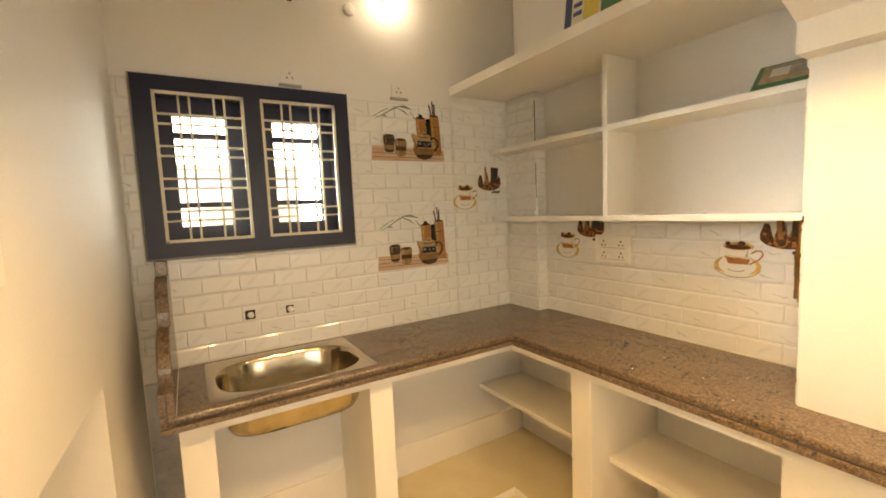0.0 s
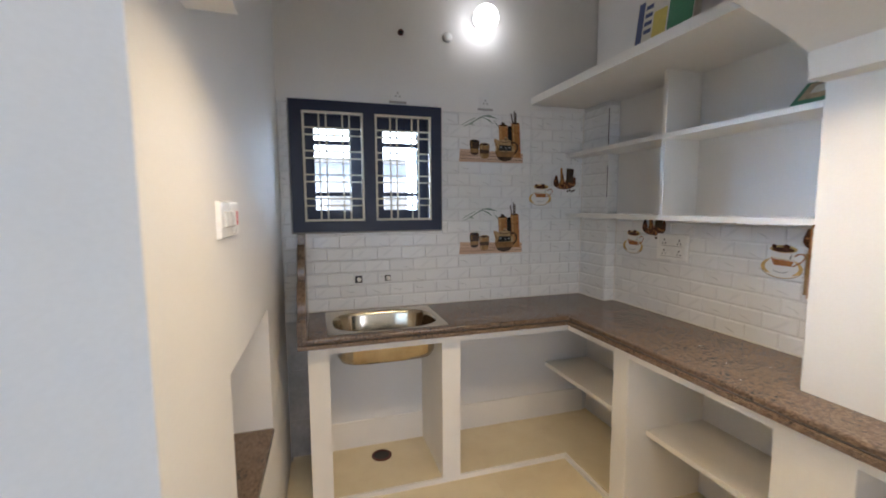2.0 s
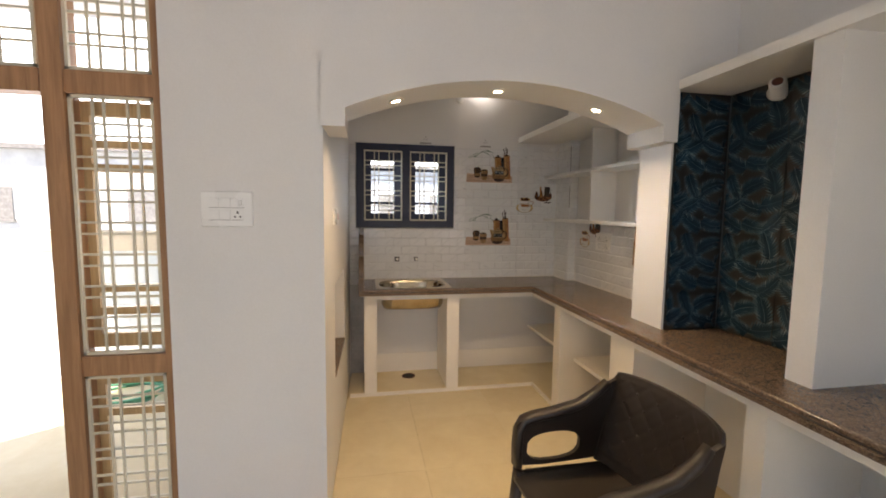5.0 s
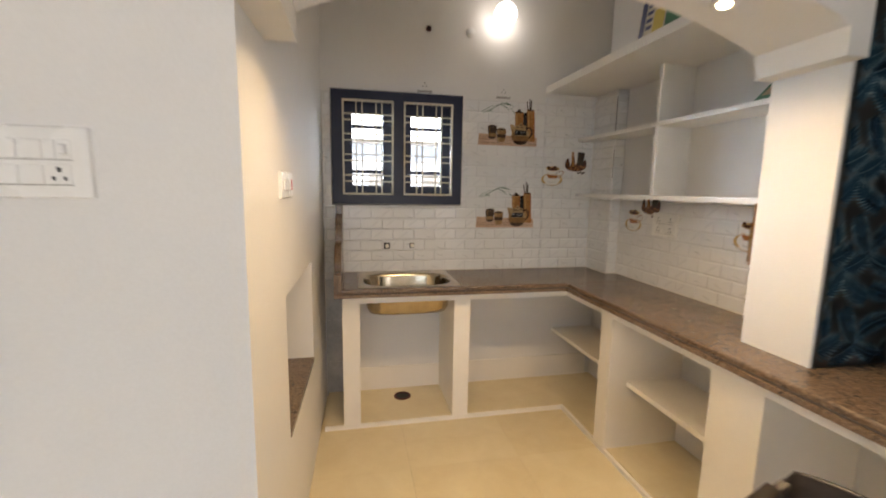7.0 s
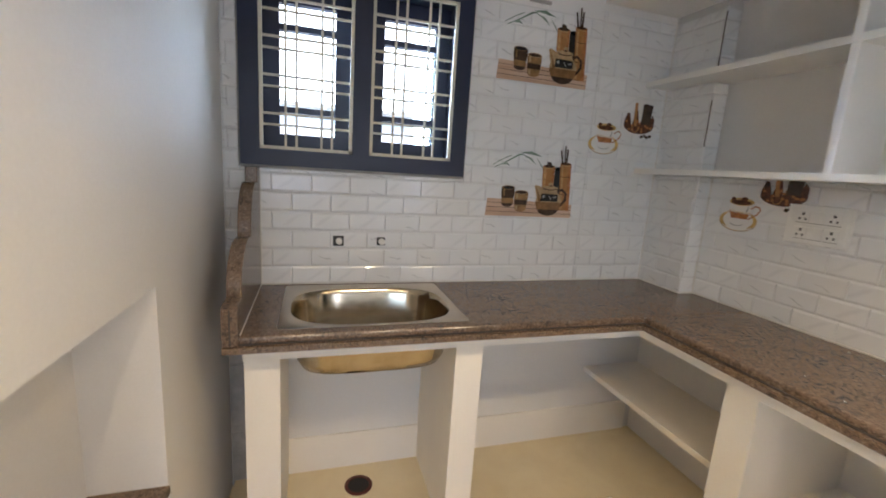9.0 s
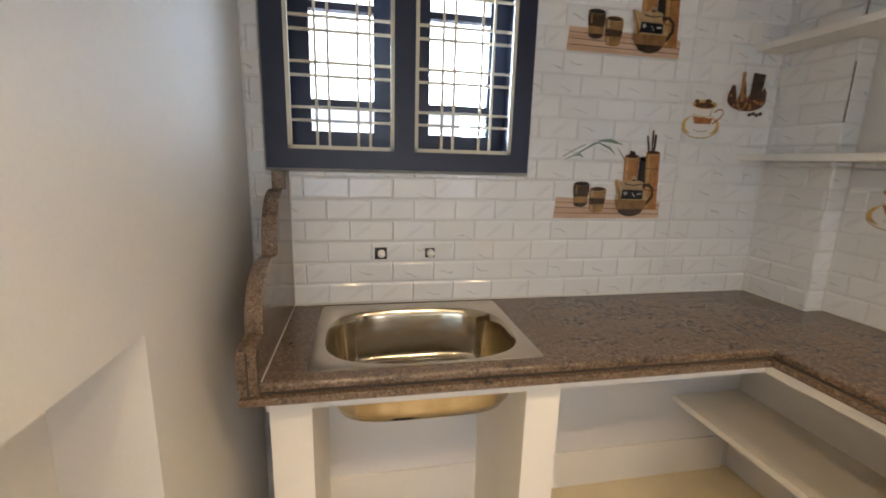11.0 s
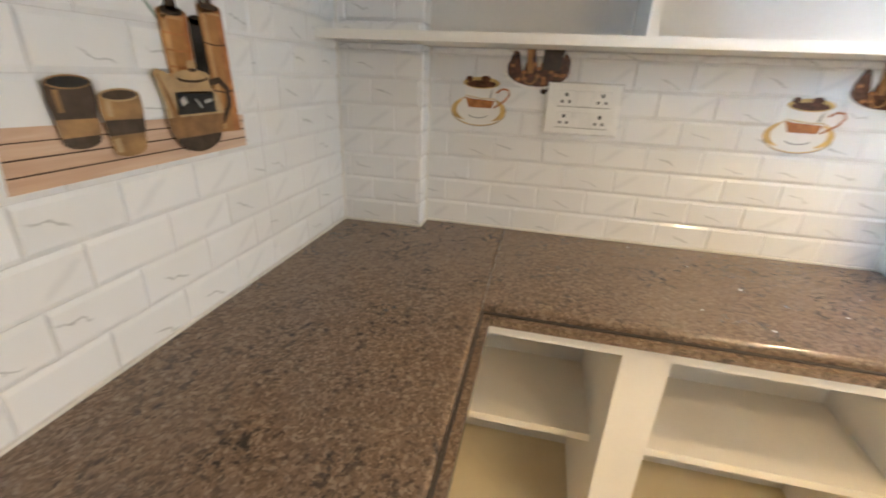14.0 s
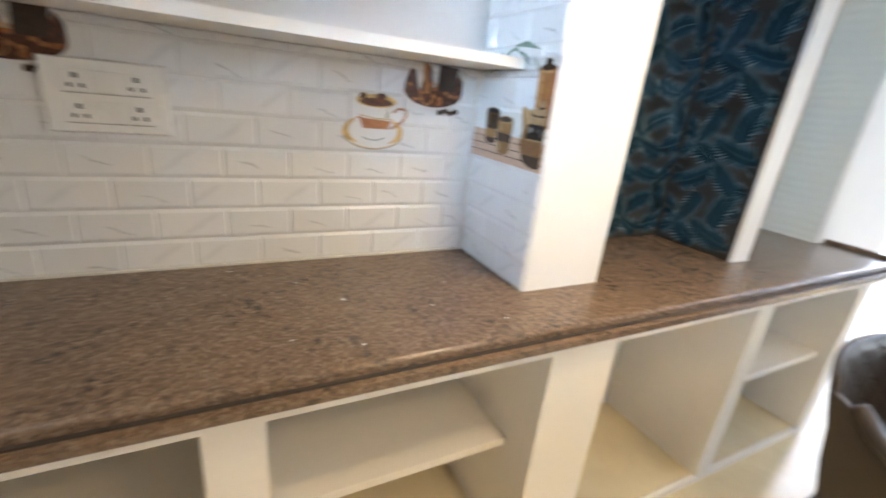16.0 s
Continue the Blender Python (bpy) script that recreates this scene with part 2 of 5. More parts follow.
LED = glow("warm_led_disc", (1.0, 0.82, 0.52), 16)
GLOBE = glow("lit_opal_globe", (1.0, 0.96, 0.91), 3.0)


# ---- mesh helpers ----
def box(bm, x0, x1, y0, y1, z0, z1):
    v = [bm.verts.new((x, y, z)) for z in (z0, z1) for x, y in ((x0, y0), (x1, y0), (x1, y1), (x0, y1))]
    for q in ((3, 2, 1, 0), (4, 5, 6, 7), (0, 1, 5, 4), (1, 2, 6, 5), (2, 3, 7, 6), (3, 0, 4, 7)):
        bm.faces.new([v[i] for i in q])
    return v


def prism(bm, pts, z0, z1):
    """A footprint, counter-clockwise, drawn up from z0 to z1."""
    a, b = [bm.verts.new((*p, z0)) for p in pts], [bm.verts.new((*p, z1)) for p in pts]
    bm.faces.new(a[::-1]), bm.faces.new(b)
    for i in range(len(pts)):
        j = (i + 1) % len(pts)
        bm.faces.new((a[i], a[j], b[j], b[i]))


def tube(bm, pts, r, n=8, closed=False):
    """A round bar along points."""
    pts = [Vector(p) for p in pts]
    rings = []
    for i, p in enumerate(pts):
        d = (pts[min(i + 1, len(pts) - 1)] - pts[max(i - 1, 0)]).normalized()
        side = d.cross((0, 0, 1)) if abs(d.z) < 0.9 else d.cross((0, 1, 0))
        side.normalize()
        up = side.cross(d)
        rr = r[i] if isinstance(r, (list, tuple)) else r
        rings.append([bm.verts.new(p + rr * (math.cos(a) * side + math.sin(a) * up)) for a in (2 * math.pi * k / n for k in range(n))])
    for a, b in zip(rings, rings[1:]):
        for k in range(n):
            bm.faces.new((a[k], a[(k + 1) % n], b[(k + 1) % n], b[k]))
    bm.faces.new(rings[0][::-1]), bm.faces.new(rings[-1])


def lathe(bm, profile, at, axis="z", n=24):
    """Turns (radius, height) pairs about an axis through at."""
    rings = []
    for r, h in profile:
        ring = []
        for k in range(n):
            a = 2 * math.pi * k / n
            c, s = r * math.cos(a), r * math.sin(a)
            off = {"z": (c, s, h), "y": (c, h, s), "x": (h, c, s)}[axis]
            ring.append(bm.verts.new(Vector(at) + Vector(off)))
        rings.append(ring)
    for a, b in zip(rings, rings[1:]):
        for k in range(n):
            bm.faces.new((a[k], a[(k + 1) % n], b[(k + 1) % n], b[k]))
    bm.faces.new(rings[0]), bm.faces.new(rings[-1])


def finish(name, bm, material, bevel=0.0, smooth=False, segments=2):
    if bevel:
        edges = [e for e in bm.edges if len(e.link_faces) == 2 and e.calc_face_angle(0) > 0.5]
        bmesh.ops.bevel(bm, geom=edges, offset=bevel, segments=segments, affect="EDGES", profile=0.6)
    bmesh.ops.recalc_face_normals(bm, faces=bm.faces)
    me = bpy.data.meshes.new(name)
    bm.to_mesh(me)
    bm.free()
    me.materials.append(material)
    if smooth:
        for f in me.polygons:
            f.use_smooth = True
    return me


def thing(name, bm, material, label="", category="", kind="", group="", **kw):
    return tagged(new(name, finish(name, bm, material, **kw)), label, category, group, kind)


def root(name, at, label, category, group="", turn=0.0):
    ob = new(name)
    ob.matrix_world = pose(*at, 0, 0, turn)
    return tagged(ob, label, category, group)


def part(name, bm, material, parent, label="", **kw):
    """Links a mesh drawn in the parent's own space under it."""
    ob = new(name, finish(name, bm, material, **kw))
    ob.parent = parent
    return tagged(ob, label)


def boxes(*rows):
    bm = bmesh.new()
    for r in rows:
        box(bm, *r)
    return bm


def structure(name, bm, material, label="", **kw):
    return thing(name, bm, material, label, "", "structure", **kw)


# ---- structure ----
FZ, CZ, TOP = 0.02, 0.90, 3.02
NY, EX = 2.38, 2.745
BACK = 0.008


def wall_x(y):
    """The kitchen's west wall runs a little out of square."""
    return 0.737 - (NY - y) * 0.026


structure("floor", boxes((-2.6, 3.2, -4.2, 2.6, -0.15, FZ - 0.008)), GROUT, "cream glossy vitrified floor tiles with thin joints")
structure("ceiling", boxes((-2.6, 3.2, -4.2, 2.6, TOP, TOP + 0.12)), CEIL, "plain white painted ceiling")
WX0, WX1, WZ0, WZ1 = 0.80, 1.66, 1.364, 2.09
structure("wall_north", boxes((0.0, WX0 + 0.03, NY + BACK, NY + 0.21, 0, TOP), (WX1 - 0.03, 3.0, NY + BACK, NY + 0.21, 0, TOP),
          (WX0 + 0.03, WX1 - 0.03, NY + BACK, NY + 0.21, 0, WZ0 + 0.03), (WX0 + 0.03, WX1 - 0.03, NY + BACK, NY + 0.21, WZ1 - 0.03, TOP)), PAINT,
          "cream painted kitchen wall above white brick tiles")
# the opening at the south end is assumed, made for the added east lamp
structure("wall_east", boxes((EX + BACK, 3.0, -2.60, NY, 0, TOP), (EX + BACK, 3.0, -4.0, -3.65, 0, TOP), (EX + BACK, 3.0, -3.65, -2.60, 2.15, TOP)), PAINT, "white painted long wall behind the counter")
# thick west mass with its recess
AY0, AY1, AZ0, AZ1, SY = 1.0, 1.70, 0.585, 1.092, 0.54
bm = bmesh.new()
def mass(y0, y1, z0, z1, back=0.055):
    prism(bm, [(back, y0), (wall_x(y0), y0), (wall_x(y1), y1), (back, y1)], z0, z1)
mass(SY, AY0, 0, TOP)
mass(AY1, NY + BACK, 0, TOP)
mass(AY0, AY1, 0, AZ0 - 0.02)
mass(AY0, AY1, AZ1, TOP)
prism(bm, [(0.055, AY0), (0.553, AY0), (0.553, AY1), (0.055, AY1)], AZ0 - 0.02, AZ1)
structure("wall_west", bm, PAINT, "thick cream painted wall with a low open recess")
bm = bmesh.new()
prism(bm, [(0.553, AY0), (wall_x(AY0) + 0.004, AY0), (wall_x(AY1) + 0.004, AY1), (0.553, AY1)], AZ0 - 0.02, AZ0)
structure("recess_sill", bm, GRANITE, "brown granite slab lining the wall recess")
# beam with shallow arch and corbels
bm = bmesh.new()
L, R = wall_x(0.6), 2.415
AX0, AX1, SPR, APEX, CORB, BTOP = 0.785, 2.335, 1.955, 2.113, 1.874, 2.176
half, mid = (AX1 - AX0) / 2, (AX0 + AX1) / 2
rad = (half * half + (APEX - SPR) ** 2) / (2 * (APEX - SPR))
curve = [(mid - half * math.cos(math.pi * k / 28), 0) for k in range(29)]
curve = [(x, APEX - rad + math.sqrt(rad * rad - (x - mid) ** 2)) for x, _ in curve]
out = [(L - 0.006, BTOP), (L - 0.006, CORB), (AX0, CORB)] + curve + [(AX1, CORB), (R, CORB), (R, BTOP)]
a = [bm.verts.new((x, 0.514, z)) for x, z in out]
b = [bm.verts.new((x, 0.812, z)) for x, z in out]
n = len(out)
for i in range(n):
    bm.faces.new((a[i], a[(i + 1) % n], b[(i + 1) % n], b[i]))
# the two faces, strip by strip from the arch up to the top
tops_a = [bm.verts.new((x, 0.514, BTOP)) for x, _ in curve]
tops_b = [bm.verts.new((x, 0.812, BTOP)) for x, _ in curve]
for v, tp, s in ((a, tops_a, 1), (b, tops_b, -1)):
    c = v[3:3 + 29]
    for i in range(28):
        q = (c[i], c[i + 1], tp[i + 1], tp[i])
        bm.faces.new(q if s > 0 else q[::-1])
    bm.faces.new((v[0], v[1], v[2], c[0], tp[0]) if s > 0 else (tp[0], c[0], v[2], v[1], v[0]))
    bm.faces.new((tp[28], c[28], v[-3], v[-2], v[-1]) if s > 0 else (v[-1], v[-2], v[-3], c[28], tp[28]))
structure("arch_beam", bm, PAINT, "white plastered beam with a shallow arch and stepped corbels")
structure("wall_over_arch", boxes((wall_x(SY), EX + BACK, SY, 0.80, BTOP, TOP)), PAINT, "white painted wall above the kitchen arch")
PX, PY0, PY1 = 2.415, 0.553, 0.816
structure("pier", boxes((PX, EX + BACK, PY0, PY1 - BACK, CZ, 2.149), (R, EX + BACK, PY0, 0.80, 2.149, BTOP)), PAINT, "white plastered pier standing on the granite counter", bevel=0.006)
NS0, NS1 = -0.215, -0.115
structure("niche_pier", boxes((PX + 0.01, EX + BACK, NS0, NS1, CZ, 2.13)), PAINT, "slim white plastered pier beside the blue niche", bevel=0.004)
structure("niche_slab", boxes((PX - 0.01, EX + BACK, -0.93, PY0, 2.13, 2.175)), SHELF, "white slab over the blue wallpapered niche", bevel=0.004)
# the living room's other walls
structure("wall_south", boxes((-2.4, -1.0, -4.0, -3.8, 0, TOP), (1.4, 3.0, -4.0, -3.8, 0, TOP), (-1.0, 1.4, -4.0, -3.8, 0, 0.7), (-1.0, 1.4, -4.0, -3.8, 2.3, TOP)), PAINT, "white painted living room wall with a window opening")
structure("wall_far_west", boxes((-2.6, -2.4, -4.0, 0.74, 0, TOP)), PAINT, "plain white painted living room wall")
structure("wall_beside_door", boxes((-2.4, -1.28, 0.54, 0.74, 0, TOP), (-1.28, 0.055, 0.54, 0.74, 2.62, TOP)), PAINT, "white painted wall round the side door")

# ---- side door opening with its grilled side window ----
FY0, FY1 = 0.575, 0.655
def frame_bars():
    bm = bmesh.new()
    for r in ((0.015, 0.055, FY0, FY1, 0, 2.62), (-0.378, -0.302, FY0 - 0.01, FY1 + 0.01, 0, 2.62), (-1.28, -1.22, FY0, FY1, 0, 2.62),
              (-0.302, 0.015, FY0, FY1, 1.965, 2.055), (-1.22, -0.39, FY0, FY1, 1.965, 2.055), (-1.22, 0.015, FY0, FY1, 2.56, 2.62), (-0.302, 0.015, FY0, FY1, 0.80, 0.885), (-0.302, 0.015, FY0, FY1, 0.0, 0.08)):
        box(bm, *r)
    return bm
side = root("side_window", (0, 0, 0), "brown varnished wooden window frame with cream iron grilles", "window")
part("frame", frame_bars(), WOOD, side, bevel=0.004)


def grille(name, x0, x1, z0, z1, y, parent, fx, fz, r=0.0045):
    bm = bmesh.new()
    w = 0.007
    for q in ((x0, x1, y - w, y + w, z0, z0 + 0.012), (x0, x1, y - w, y + w, z1 - 0.012, z1), (x0, x0 + 0.012, y - w, y + w, z0, z1), (x1 - 0.012, x1, y - w, y + w, z0, z1)):
        box(bm, *q)
    for k in fx:
        x = x0 + (x1 - x0) * k
        box(bm, x - r, x + r, y - r, y + r, z0, z1)
    for k in fz:
        z = z0 + (z1 - z0) * k
        box(bm, x0, x1, y + r, y + 3 * r, z - r, z + r)
    return part(name, bm, GRILLE, parent)


def pairs(n, gap):
    """Fractions of n evenly spread pairs of bars."""
    out = []
    for k in range(n):
        c = (k + 1) / (n + 1)
        out += [c - gap, c + gap]
    return out


grille("middle_grille", -0.298, 0.012, 0.89, 1.962, FY0 + 0.012, side, (0.27, 0.40, 0.68, 0.81), pairs(7, 0.022))
grille("lower_grille", -0.298, 0.012, 0.085, 0.797, FY0 + 0.012, side, (0.27, 0.40, 0.68, 0.81), pairs(5, 0.030))
grille("upper_grille", -0.298, 0.012, 2.058, 2.555, FY0 + 0.012, side, (0.27, 0.40, 0.68, 0.81), pairs(3, 0.045))
grille("door_top_grille", -1.215, -0.394, 2.058, 2.555, FY0 + 0.012, side, (0.12, 0.2, 0.33, 0.41, 0.55, 0.63, 0.77, 0.85), pairs(3, 0.045))
def sash(z0, z1, rails):
    bm = bmesh.new()
    y0, y1 = FY1 + 0.004, FY1 + 0.04
    for q in ((-0.300, -0.268, y0, y1, z0, z1), (-0.03, 0.012, y0, y1, z0, z1), (-0.268, -0.03, y0, y1, z0, z0 + 0.06), (-0.268, -0.03, y0, y1, z1 - 0.06, z1)):
        box(bm, *q)
    for z in rails:
        box(bm, -0.268, -0.03, y0, y1, z - 0.016, z + 0.016)
    return bm
part("middle_sash", sash(0.90, 1.955, (1.78, 1.68, 1.16, 1.06)), SASH, side, "light wooden casement sash", bevel=0.003)
part("lower_sash", sash(0.09, 0.79, (0.60,)), SASH, side, "light wooden casement sash", bevel=0.003)

# ---- outdoors ----
structure("ground", boxes((-60, 60, 2.6, 80, -0.6, -0.08), (-60, -2.6, -60, 2.6, -0.6, -0.08), (3.2, 60, -60, 2.6, -0.6, -0.08), (-2.6, 3.2, -60, -4.2, -0.6, -0.08)), EARTH, "grey concrete ground outside")
structure("terrace_floor", boxes((-3.5, 0.055, 0.74, 2.9, -0.15, -0.02)), OUTFLOOR, "pale grey terrace floor outside the door")
WHITEOUT = surface("pale_outdoor_plaster", (0.78, 0.84, 0.86), 0.8, vary=0.08)
TANOUT = surface("tan_outdoor_band", (0.74, 0.66, 0.52), 0.8, vary=0.1)
structure("terrace_wall", boxes((-3.5, 0.05, 2.9, 3.05, -0.1, 1.12)), WHITEOUT, "pale plastered terrace parapet")
structure("terrace_coping", boxes((-3.52, 0.05, 2.86, 3.09, 1.12, 1.30)), TANOUT, "tan painted parapet band")


# glowing sheet added far off so the view outside burns out to white
SKYGLOW, hnt, hb = principled("glowing_sky_sheet", (0.9, 0.95, 1.0), 1.0)
hb.inputs["Emission Color"].default_value = (0.90, 0.96, 1.0, 1)
hb.inputs["Emission Strength"].default_value = 1.5
structure("backdrop", boxes((-90, 90, 70, 70.5, -1, 45)), SKYGLOW, "glowing white sheet added as bright sky in the distance")


def neighbour(name, x0, x1, y0, y1, h, tint):
    wall = surface(name + "_plaster", tint, 0.85, vary=0.15)
    ob = root(name, (0, 0, 0), "pale plastered neighbouring house with grey shuttered windows and flat roof", "house")
    part("wall", boxes((x0, x1, y0, y1, -0.08, h)), wall, ob)
    part("roof", boxes((x0 - 0.2, x1 + 0.2, y0 - 0.25, y1 + 0.2, h, h + 0.18)), CEMENT, ob)
    k = x0 + 0.7
    while k + 1.1 < x1:
        for z in (1.0, 4.0):
            if z + 1.3 < h:
                w = part("window", boxes((k, k + 1.0, y0 - 0.03, y0 - 0.005, z, z + 1.2)), CEMENT, ob, "shuttered grey window")
                part("sill", boxes((k - 0.08, k + 1.08, y0 - 0.14, y0 - 0.032, z - 0.08, z)), CEMENT, w)
        k += 2.4
    return ob


neighbour("neighbour_house", -1.5, 8.0, 19.0, 26.0, 3.4, (0.76, 0.79, 0.82))
neighbour("neighbour_house", -16.0, -4.0, 17.0, 24.0, 3.6, (0.80, 0.78, 0.72))

# ---- kitchen counter ----
CFY, CFX = 1.845, 2.226
LFY, LFX = 1.925, 2.280
PLZ = 0.05
# dark colour for the worktop groove's shade, and for the upstand's joint
GROOVE = surface("groove_shade_and_joint", (0.050, 0.038, 0.030), 0.6, vary=0.4, big=20)
SX0, SX1, SNY0, SNY1 = 0.955, 1.56, 1.897, 2.357


def round_front(bm, axis, at):
    """Rounds the top edge of the slabs' front."""
    edges = [e for e in bm.edges if all(abs(v.co[axis] - at) < 1e-4 and abs(v.co.z - CZ) < 1e-4 for v in e.verts)]
    bmesh.ops.bevel(bm, geom=edges, offset=0.009, segments=4, affect="EDGES", profile=0.5)
    return bm


def counter_top():
    """Granite worktop in an L, with a hole for the sink and a grooved double edge."""
    bm = bmesh.new()
    z0, z1 = 0.880, CZ
    hx0, hx1, hy0, hy1 = SX0 + 0.012, SX1 - 0.012, SNY0 + 0.006, SNY1 - 0.02
    x0, xe, ye, fy = 0.862, EX + BACK, NY + BACK, CFY + 0.0094
    for q in ((x0, hx0, fy, ye), (hx1, xe, fy, ye), (hx0, hx1, fy, hy0), (hx0, hx1, hy1, ye)):
        box(bm, *q, z0, z1)
    return round_front(bm, 1, fy)


structure("worktop_north", counter_top(), GRANITE, "polished speckled brown granite worktop round the sink")
structure("worktop_east", round_front(boxes((CFX + 0.0095, EX + BACK, -0.98, CFY + 0.0081, 0.880, CZ)), 0, CFX + 0.0095), GRANITE, "polished speckled brown granite worktop along the wall")
structure("worktop_seam", boxes((CFX + 0.0095, EX, CFY + 0.0082, CFY + 0.0093, 0.88, CZ - 0.0003)), CEMENT, "pale filled seam between the granite slabs")
structure("worktop_edge", boxes((0.821, CFX - 0.012, CFY - 0.012, CFY + 0.03, 0.858, 0.876), (CFX - 0.012, CFX + 0.03, -0.98, CFY + 0.03, 0.858, 0.876)), GRANITE, "second granite strip under the worktop's front edge", bevel=0.003)
# solid strip, the groove's shade is put into its colour
structure("worktop_groove_shade", boxes((0.85, CFX + 0.01, CFY + 0.004, CFY + 0.03, 0.876, 0.880), (CFX + 0.003, CFX + 0.03, -0.97, CFY + 0.004, 0.876, 0.880)), GROOVE, "dark strip coloured as the shaded groove between the granite edge layers")
structure("counter_slab", boxes((0.865, EX + BACK, LFY - 0.045, 1.965, 0.815, 0.858), (LFX - 0.03, EX + BACK, -0.95, LFY - 0.045, 0.815, 0.858), (0.865, 0.97, 1.965, NY, 0.815, 0.858), (1.54, EX + BACK, 1.965, NY, 0.815, 0.858)), CREAM, "cream plastered concrete slab under the worktop", bevel=0.003)
structure("counter_plinth", boxes((0.75, LFX + 0.02, 1.945, NY + BACK, FZ, PLZ), (LFX + 0.02, EX + BACK, -0.22, NY + BACK, FZ, PLZ), (LFX + 0.02, EX + BACK, -0.95, -0.22, FZ, PLZ)), FLOOR, "low cream tiled plinth under the counter", bevel=0.004)
structure("skirting", boxes((LFX + 0.0, LFX + 0.018, -0.95, 1.945, FZ, PLZ - 0.004), (0.75, LFX, 1.93, 1.943, FZ, PLZ - 0.004)), CREAM, "pale plaster strip along the plinth")


def support(x0, x1, y0, y1, label="cream plastered counter support wall"):
    return structure("support_wall", boxes((x0, x1, y0, y1, PLZ, 0.815)), CREAM, label, bevel=0.005)


support(0.862, 0.962, LFY, NY)
support(1.528, 1.628, LFY, NY)
support(LFX, EX + BACK, 1.435, 1.537)
support(LFX, EX + BACK, 0.575, 0.792)
support(LFX, EX + BACK, -0.185, -0.10)
support(LFX, EX + BACK, -0.95, -0.86)
structure("lower_shelf", boxes((2.402, EX + BACK, 1.537, NY, 0.412, 0.437)), CREAM, "cream shelf slab in the counter's corner", bevel=0.004)
structure("lower_shelf", boxes((2.395, EX + BACK, 0.792, 1.435, 0.412, 0.437)), CREAM, "cream shelf slab below the long counter", bevel=0.004)
structure("lower_shelf", boxes((2.330, EX + BACK, -0.86, -0.185, 0.412, 0.437)), CREAM, "cream shelf slab near the counter's end", bevel=0.004)
structure("counter_back_wall", boxes((0.74, EX, NY - 0.006, NY + BACK - 0.001, PLZ, 0.815), (EX - 0.006, EX + BACK - 0.001, -0.86, NY - 0.006, PLZ, 0.815)), PAINT, "pale plaster behind the open counter bays")
structure("bay_skirting", boxes((0.962, 1.528, NY - 0.016, NY - 0.0065, PLZ, 0.215), (1.628, 2.70, NY - 0.016, NY - 0.0065, PLZ, 0.215)), CREAM, "low cream plaster band at the back of the bays", bevel=0.002)

def specks():
    """Small dried drops of white paint left on the polished granite."""
    rnd = random.Random(21)
    bm = bmesh.new()
    for x, y, r in ((2.488, 1.252, 0.0045), (2.298, 1.259, 0.003), (2.41, 1.067, 0.003), (2.70, 1.48, 0.0025), (2.35, 1.38, 0.002), (2.52, 0.98, 0.002), (2.60, 1.34, 0.0025), (2.31, 0.93, 0.0025)):
        ring = [bm.verts.new((x + r * rnd.uniform(0.7, 1.2) * math.cos(k * 0.7854), y + r * rnd.uniform(0.7, 1.2) * math.sin(k * 0.7854), CZ + 0.0002)) for k in range(8)]
        top = bm.verts.new((x, y, CZ + 0.0014))
        for k in range(8):
            bm.faces.new((ring[k], ring[(k + 1) % 8], top))
    return bm


thing("paint_specks", specks(), PLATE, "dried white paint specks on the granite worktop", "paint specks", "stuff")

# ---- wall shelves ----
structure("loft_slab", boxes((2.272, EX + BACK, 0.812, NY + BACK, 2.149, 2.194)), SHELF, "thick white loft slab above the wall shelves", bevel=0.004)
structure("wall_shelf", boxes((2.540, EX + BACK, PY1, NY, 1.432, 1.455)), SHELF, "thin white masonry wall shelf", bevel=0.003)
structure("wall_shelf", boxes((2.538, EX + BACK, PY1, NY, 1.826, 1.849)), SHELF, "thin white masonry wall shelf", bevel=0.003)
structure("shelf_divider", boxes((2.545, EX + BACK, 1.552, 1.576, 1.455, 1.826), (2.545, EX + BACK, 1.552, 1.576, 1.849, 2.149)), SHELF, "upright white divider between the wall shelves", bevel=0.003)
PILX, PILY = 2.665, 2.122
structure("pilaster", boxes((PILX + BACK, EX + BACK, PILY + BACK, NY + BACK, CZ, 2.149)), GROUT, "tiled pilaster in the kitchen corner")

# ---- sink ----
def superellipse(cx, cy, a, b, n, p=4.0):
    pts = []
    for k in range(n):
        t = 2 * math.pi * k / n
        c, s = math.cos(t), math.sin(t)
        pts.append((cx + a * math.copysign(abs(c) ** (2 / p), c), cy + b * math.copysign(abs(s) ** (2 / p), s)))
    return pts


